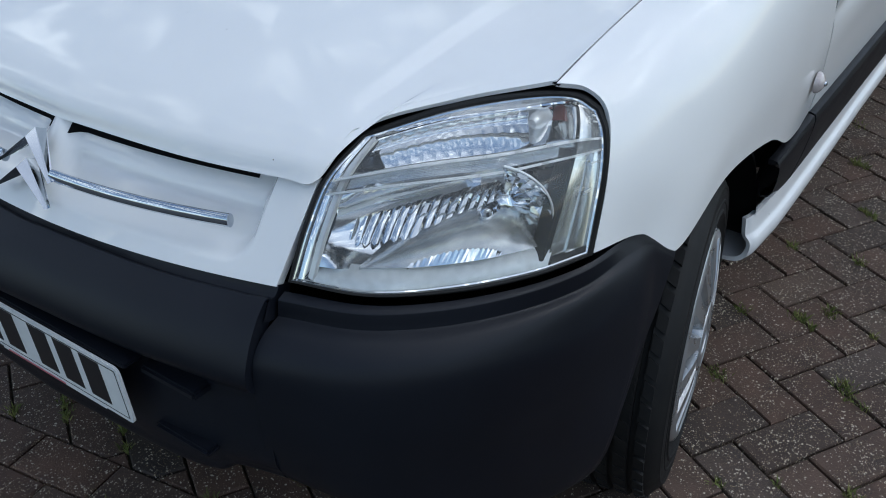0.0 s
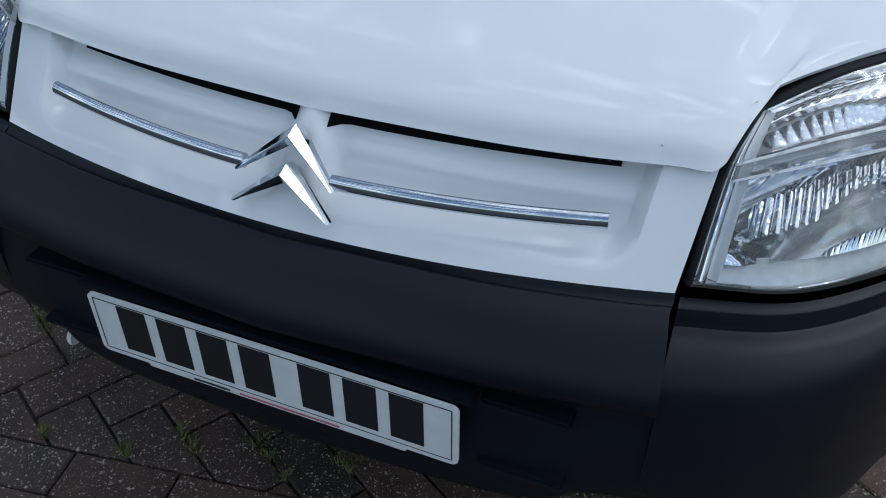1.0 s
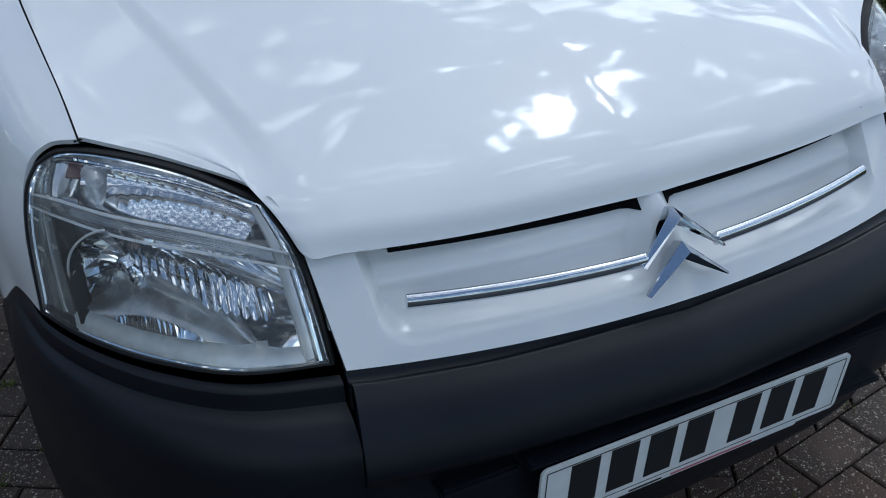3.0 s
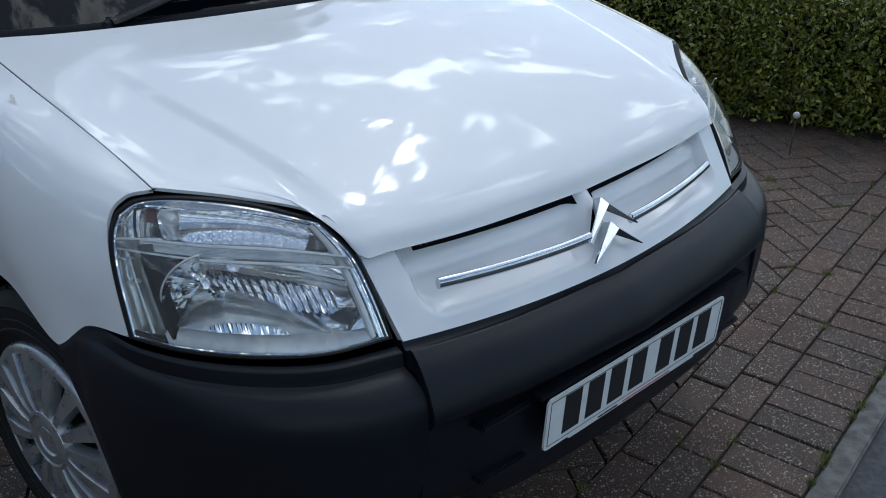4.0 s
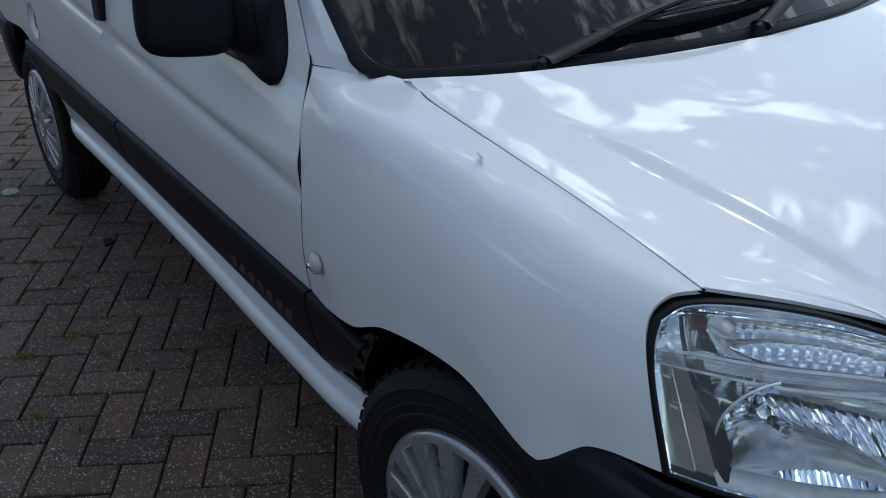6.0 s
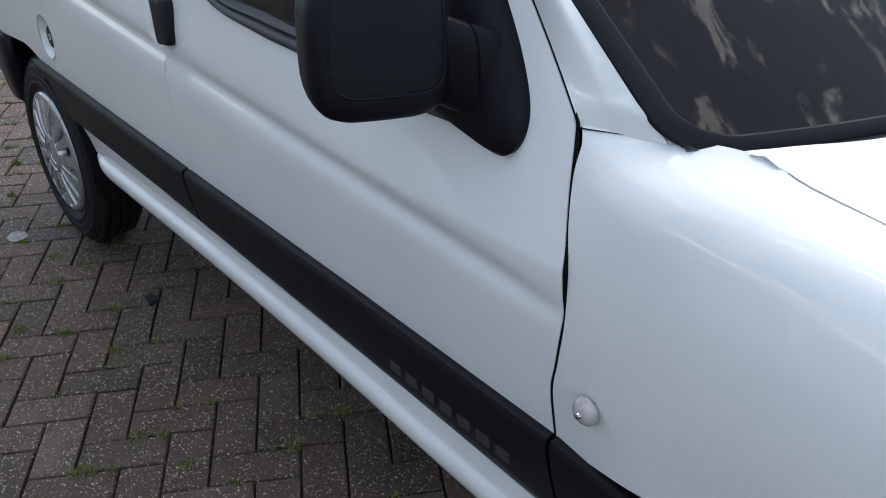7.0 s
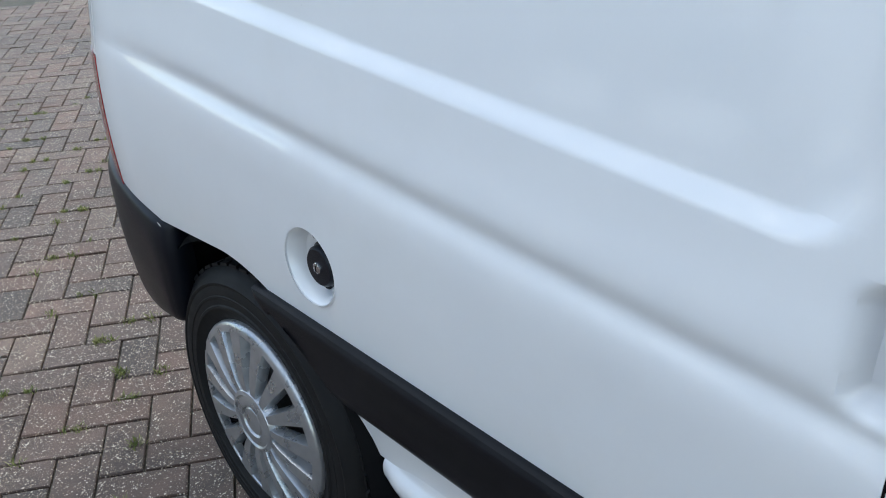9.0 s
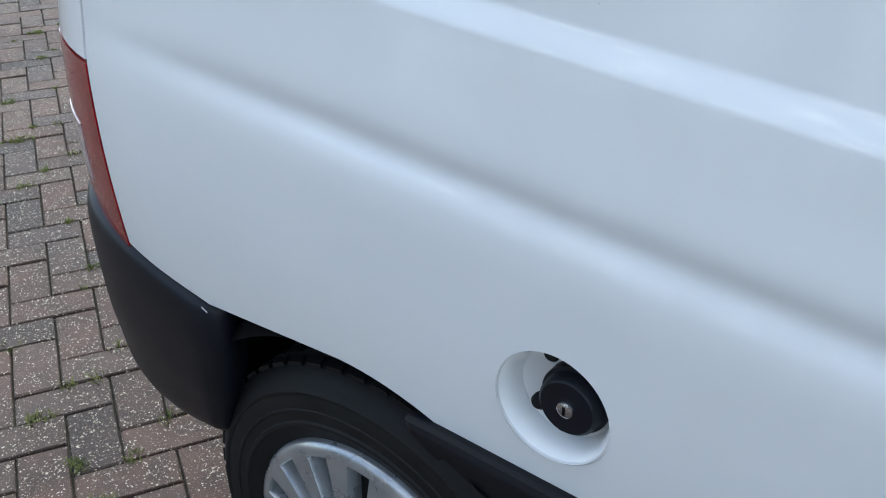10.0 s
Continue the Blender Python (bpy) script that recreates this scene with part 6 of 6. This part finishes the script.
def hedge():
    line = spl([(x, y) for x, y in HEDGE], 60)
    rnd = random.Random(3)
    V, F = [], []
    for _ in range(80000):
        s = rnd.random() ** 1.3 * 59
        i = min(int(s), 58)
        p = line[i] * (1 - s + i) + line[i + 1] * (s - i)
        # shell of the hedge: its face, its top, some of its inside
        a = rnd.random()
        lump = 0.06 * math.sin(s * 2.1) + 0.04 * math.sin(s * 5.3 + 1)
        if a < 0.50:
            z = rnd.uniform(0.03, 0.60)
            depth = rnd.random() ** 2 * 0.12 - 0.03 + lump * 0.7 + 0.10 * max(0, z - 0.45) / 0.15 + (0.05 if z < 0.15 else 0) + 0.05 * noise.noise((p[0] * 5, p[1] * 5, z * 6))
        else:
            depth = rnd.uniform(0.06, 0.95)
            z = 0.62 + lump * 0.6 - rnd.random() ** 2 * 0.10 + 0.06 * noise.noise((p[0] * 4, p[1] * 4 + depth * 4, 2)) - 0.10 * max(0, 0.15 - depth) / 0.1 * 0.5
            if rnd.random() < 0.03:
                z += rnd.uniform(0.02, 0.09)
        o = len(V)
        V += leaf_quad((p[0] + depth, p[1] + rnd.uniform(-0.08, 0.08), z), rnd.uniform(0.010, 0.020), rnd)
        F.append((o, o + 1, o + 2, o + 3))
    return V, F


hd = thing("hedge", "clipped low green hedge beside the drive", "hedge", kind="stuff")
part("leaves", hedge(), LEAF, hd)
# sheet added inside the leaves; its dark colour stands in for inner shade
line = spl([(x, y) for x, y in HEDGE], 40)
shade_core = np.array([[(x + dx, y, z) for dx, z in ((0.14, -0.02), (0.13, 0.30), (0.16, 0.48), (0.5, 0.53), (0.9, 0.50), (0.95, -0.02))] for x, y in line])
core_v, core_f = sheet(shade_core, 0.0, False)
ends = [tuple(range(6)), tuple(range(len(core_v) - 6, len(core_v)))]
part("shade_core", (core_v, core_f + ends), HEDGE_SHADE, hd)

# ---- the house across the drive, seen in the window glass ----
house = thing("house", "dark brick house with a white columned porch", "house", at=(-9.4, 6.0, 0))


def house_part(name, bm, material, label="", parent=None):
    bmesh.ops.translate(bm, vec=(9.4, -6.0, 0), verts=bm.verts[:])
    return part(name, bm, material, parent or house, label)


house_part("wall", block(-10.4, -9.4, -4.0, 14.0, -0.06, 3.3), BRICK_RED, "dark brick wall")
house_part("roof", block(-10.9, -8.9, -4.5, 14.5, 3.3, 3.5), BRICK_RED)
house_part("porch_floor", block(-9.4, -7.7, 2.6, 6.4, -0.06, 0.06, 0.01), KERB)
house_part("porch_beam", block(-9.4, -7.8, 2.6, 6.4, 2.45, 2.9, 0.02), WALL_WHITE, "white porch beam")


def column(x, y):
    v, f = lathe([(0.0, 0.06), (0.22, 0.06), (0.22, 0.13), (0.19, 0.15), (0.19, 0.19), (0.165, 0.21), (0.16, 0.9), (0.135, 2.25), (0.135, 2.29), (0.155, 2.30), (0.16, 2.34), (0.19, 2.36), (0.19, 2.455), (0.0, 2.456)], (x + 9.4, y - 6.0, 0), "z", 32, 1)
    return part("column", (v, f), WALL_WHITE, house, "white round porch column")


for x, y in ((-8.0, 5.55), (-8.0, 4.45), (-8.0, 3.2), (-9.1, 5.6), (-9.1, 4.4)):
    column(x, y)
dr = house_part("front_door", block(-9.4, -9.33, 6.05, 6.95, 0.06, 2.1, 0.01), WALL_WHITE, "white panelled front door")
house_part("door_panel", block(-9.33, -9.315, 6.15, 6.45, 0.25, 1.0, 0.005), WALL_WHITE, "", dr)
house_part("door_panel", block(-9.33, -9.315, 6.55, 6.85, 0.25, 1.0, 0.005), WALL_WHITE, "", dr)
for y0, y1 in ((8.0, 9.6), (9.9, 11.2), (0.2, 1.8)):
    wi = house_part("window", block(-9.405, -9.38, y0, y1, 0.75, 2.1), DARK, "white window with small panes")
    for y in np.linspace(y0, y1, 5):
        house_part("glazing_bar", block(-9.39, -9.34, y - 0.025, y + 0.025, 0.75, 2.1), WALL_WHITE, "", wi)
    for z in np.linspace(0.75, 2.1, 5):
        house_part("glazing_bar", block(-9.39, -9.34, y0, y1, z - 0.025, z + 0.025), WALL_WHITE, "", wi)
house_part("shutter", block(-9.4, -9.34, 7.25, 7.75, 0.75, 2.1, 0.01), WALL_WHITE, "white louvred shutter")


def planter(y0, y1):
    pl = part("planter", block(-0.22, 0.22, -(y1 - y0) / 2, (y1 - y0) / 2, 0, 0.36, 0.01), WALL_WHITE, None)
    pl.location = (-8.0, (y0 + y1) / 2, -0.06)
    tagged(pl, "white trough planter standing on the ground", "planter", "planters by the porch")
    rnd = random.Random(int(y0 * 10))
    V, F = [], []
    for yc in (-(y1 - y0) / 4, (y1 - y0) / 4):
        for k in range(120):
            a, e = rnd.uniform(0, 6.28), rnd.uniform(-0.15, 1.4)
            L = rnd.uniform(0.70, 1.10)
            d = Vector((math.cos(a) * math.cos(e), math.sin(a) * math.cos(e), math.sin(e)))
            s = Vector((-math.sin(a), math.cos(a), 0)) * 0.018
            b = Vector((0, yc, 0.62))
            o = len(V)
            V += [b - s, b + s, b + d * L * 0.55 + s * 1.3, b + d * L * 0.55 - s * 1.3, b + d * L + Vector((0, 0, -0.1 * L))]
            F += [(o, o + 1, o + 2, o + 3), (o + 3, o + 2, o + 4)]
    yu = thing("yucca", "spiky green yucca growing in a trough", "plant", "yuccas by the porch", at=(-8.0, (y0 + y1) / 2, -0.06))
    part("leaves", (V, F), YUCCA, yu)
    for yc in (-(y1 - y0) / 4, (y1 - y0) / 4):
        part("trunk", tube([(0, yc, 0.34), (0.01, yc, 0.5), (0, yc, 0.64)], 0.035, 8), STEM, yu)


planter(7.9, 8.9)
planter(6.3, 7.4)

# ---- small things ----
light = thing("garden_light", "small round clear garden light by the hedge", "garden light", at=(2.45, 0.98, 0))
part("globe", squircle((0, 0, 0.175), (0.016, 0, 0), (0, 0.016, 0), (0, 0, 0.016), 2.0, 24, 14), SMOKE_LENS, light, "clear globe")
part("stem", tube([(0, 0, -0.07), (0, 0, 0.07), (0, 0, 0.152)], 0.004, 8), STEM, light)


def tufts(spots, seed):
    rnd = random.Random(seed)
    V, F = [], []
    for x, y, r, n in spots:
        for _ in range(n):
            a, d = rnd.uniform(0, 6.28), r * rnd.random() ** 0.7
            b = Vector((x + math.cos(a) * d, y + math.sin(a) * d, -0.010))
            h = rnd.uniform(0.010, 0.024)
            lean = Vector((rnd.uniform(-1, 1), rnd.uniform(-1, 1), 0)) * h * 0.8
            s = Vector((math.cos(a), math.sin(a), 0)).cross(Vector((0, 0, 1))) * 0.0013
            o = len(V)
            V += [b - s, b + s, b + lean * 0.5 + Vector((0, 0, h * 0.7)) + s, b + lean * 0.5 + Vector((0, 0, h * 0.7)) - s, b + lean + Vector((0, 0, h))]
            F += [(o, o + 1, o + 2, o + 3), (o + 3, o + 2, o + 4)]
    return V, F


rnd = random.Random(21)
spots = []
for _ in range(34000):
    # along the joints of the herringbone
    i, j = rnd.randint(-70, 70), rnd.randint(-70, 70)
    along = rnd.random()
    p = ha * (A0 + (i + along) * CELL) + hb * (B0 + j * CELL)
    if (i - j) % 4 == 0 and -2.0 < p[0] < 2.2 and -0.6 < p[1] < 7 and edge_uv(*p)[1] > 0.42 and not (abs(p[0]) < 0.62 and 0.4 < p[1] < 4.0):
        spots.append((p[0], p[1], rnd.uniform(0.006, 0.028), rnd.randint(12, 60)))
for x, y in ((-1.118, 3.034), (-0.86, 3.99), (-0.95, 2.75), (-1.0, 2.2), (-1.15, 1.9), (1.0, 1.2), (0.9, 1.45), (-0.75, 4.3), (-0.9, 3.4), (-1.05, 3.75)):
    spots.append((x, y, 0.022, 90))
for k in range(46):
    u = rnd.uniform(-0.4, 2.4)
    spots.append((*edge_xy(u, rnd.uniform(-0.004, 0.010)), rnd.uniform(0.012, 0.032), rnd.randint(20, 60)))
for k in range(26):
    u = rnd.uniform(-0.5, 2.4)
    spots.append((*edge_xy(u, rnd.choice((0.2, 0.3, 0.4))), 0.02, 30))
moss = thing("moss", "small green moss tufts in the paving joints", "moss", kind="stuff")
part("tufts", tufts(spots, 5), MOSS, moss)

scrap = tagged(new("plastic_scrap", mesh_of("plastic_scrap", *prism([(-0.790, 2.905, 0.003), (-0.752, 2.915, 0.003), (-0.760, 2.965, 0.003), (-0.782, 2.958, 0.003)], (0, 0, 1), 0.004), RUBBER, smooth=False)), "torn scrap of black plastic lying on the paving", "litter")


def shrub():
    """Thin upright stems with sparse small leaves."""
    sh = thing("shrub", "thin-stemmed open shrub growing behind the hedge", "shrub", at=(4.6, 2.3, 0))
    rnd = random.Random(9)
    V, F = [], []
    for k in range(26):
        a, t = rnd.uniform(0, 6.28), rnd.uniform(0.1, 0.55)
        p0 = np.array((rnd.uniform(-0.25, 0.25), rnd.uniform(-0.25, 0.25), -0.03))
        top = p0 + np.array((math.cos(a) * t, math.sin(a) * t, rnd.uniform(0.7, 1.25)))
        mid = (p0 + top) / 2 + np.array((rnd.uniform(-0.05, 0.05), rnd.uniform(-0.05, 0.05), 0))
        path = spl([p0, mid, top], 10)
        part("stem", tube(path, np.linspace(0.008, 0.002, 11), 5), STEM, sh)
        for _ in range(110):
            q = path[rnd.randint(3, 10)] + np.array((rnd.gauss(0, 0.07), rnd.gauss(0, 0.07), rnd.gauss(0, 0.05)))
            o = len(V)
            V += leaf_quad(q, rnd.uniform(0.008, 0.016), rnd)
            F.append((o, o + 1, o + 2, o + 3))
    part("leaves", (V, F), LEAF, sh)


shrub()


def splash():
    rnd = random.Random(14)
    o = [(-0.945 + (0.040 + rnd.uniform(-0.005, 0.005)) * math.cos(a) * 0.8, 3.63 + (0.040 + rnd.uniform(-0.005, 0.005)) * math.sin(a), 0.0012) for a in np.linspace(0, 6.28, 17)[:-1]]
    return mesh_of("mortar_splash", *prism(o, (0, 0, 1), 0.0012), SPLASH, smooth=False)


tagged(new("mortar_splash", splash()), "pale grey dried mortar splash on the paving", "mortar splash")
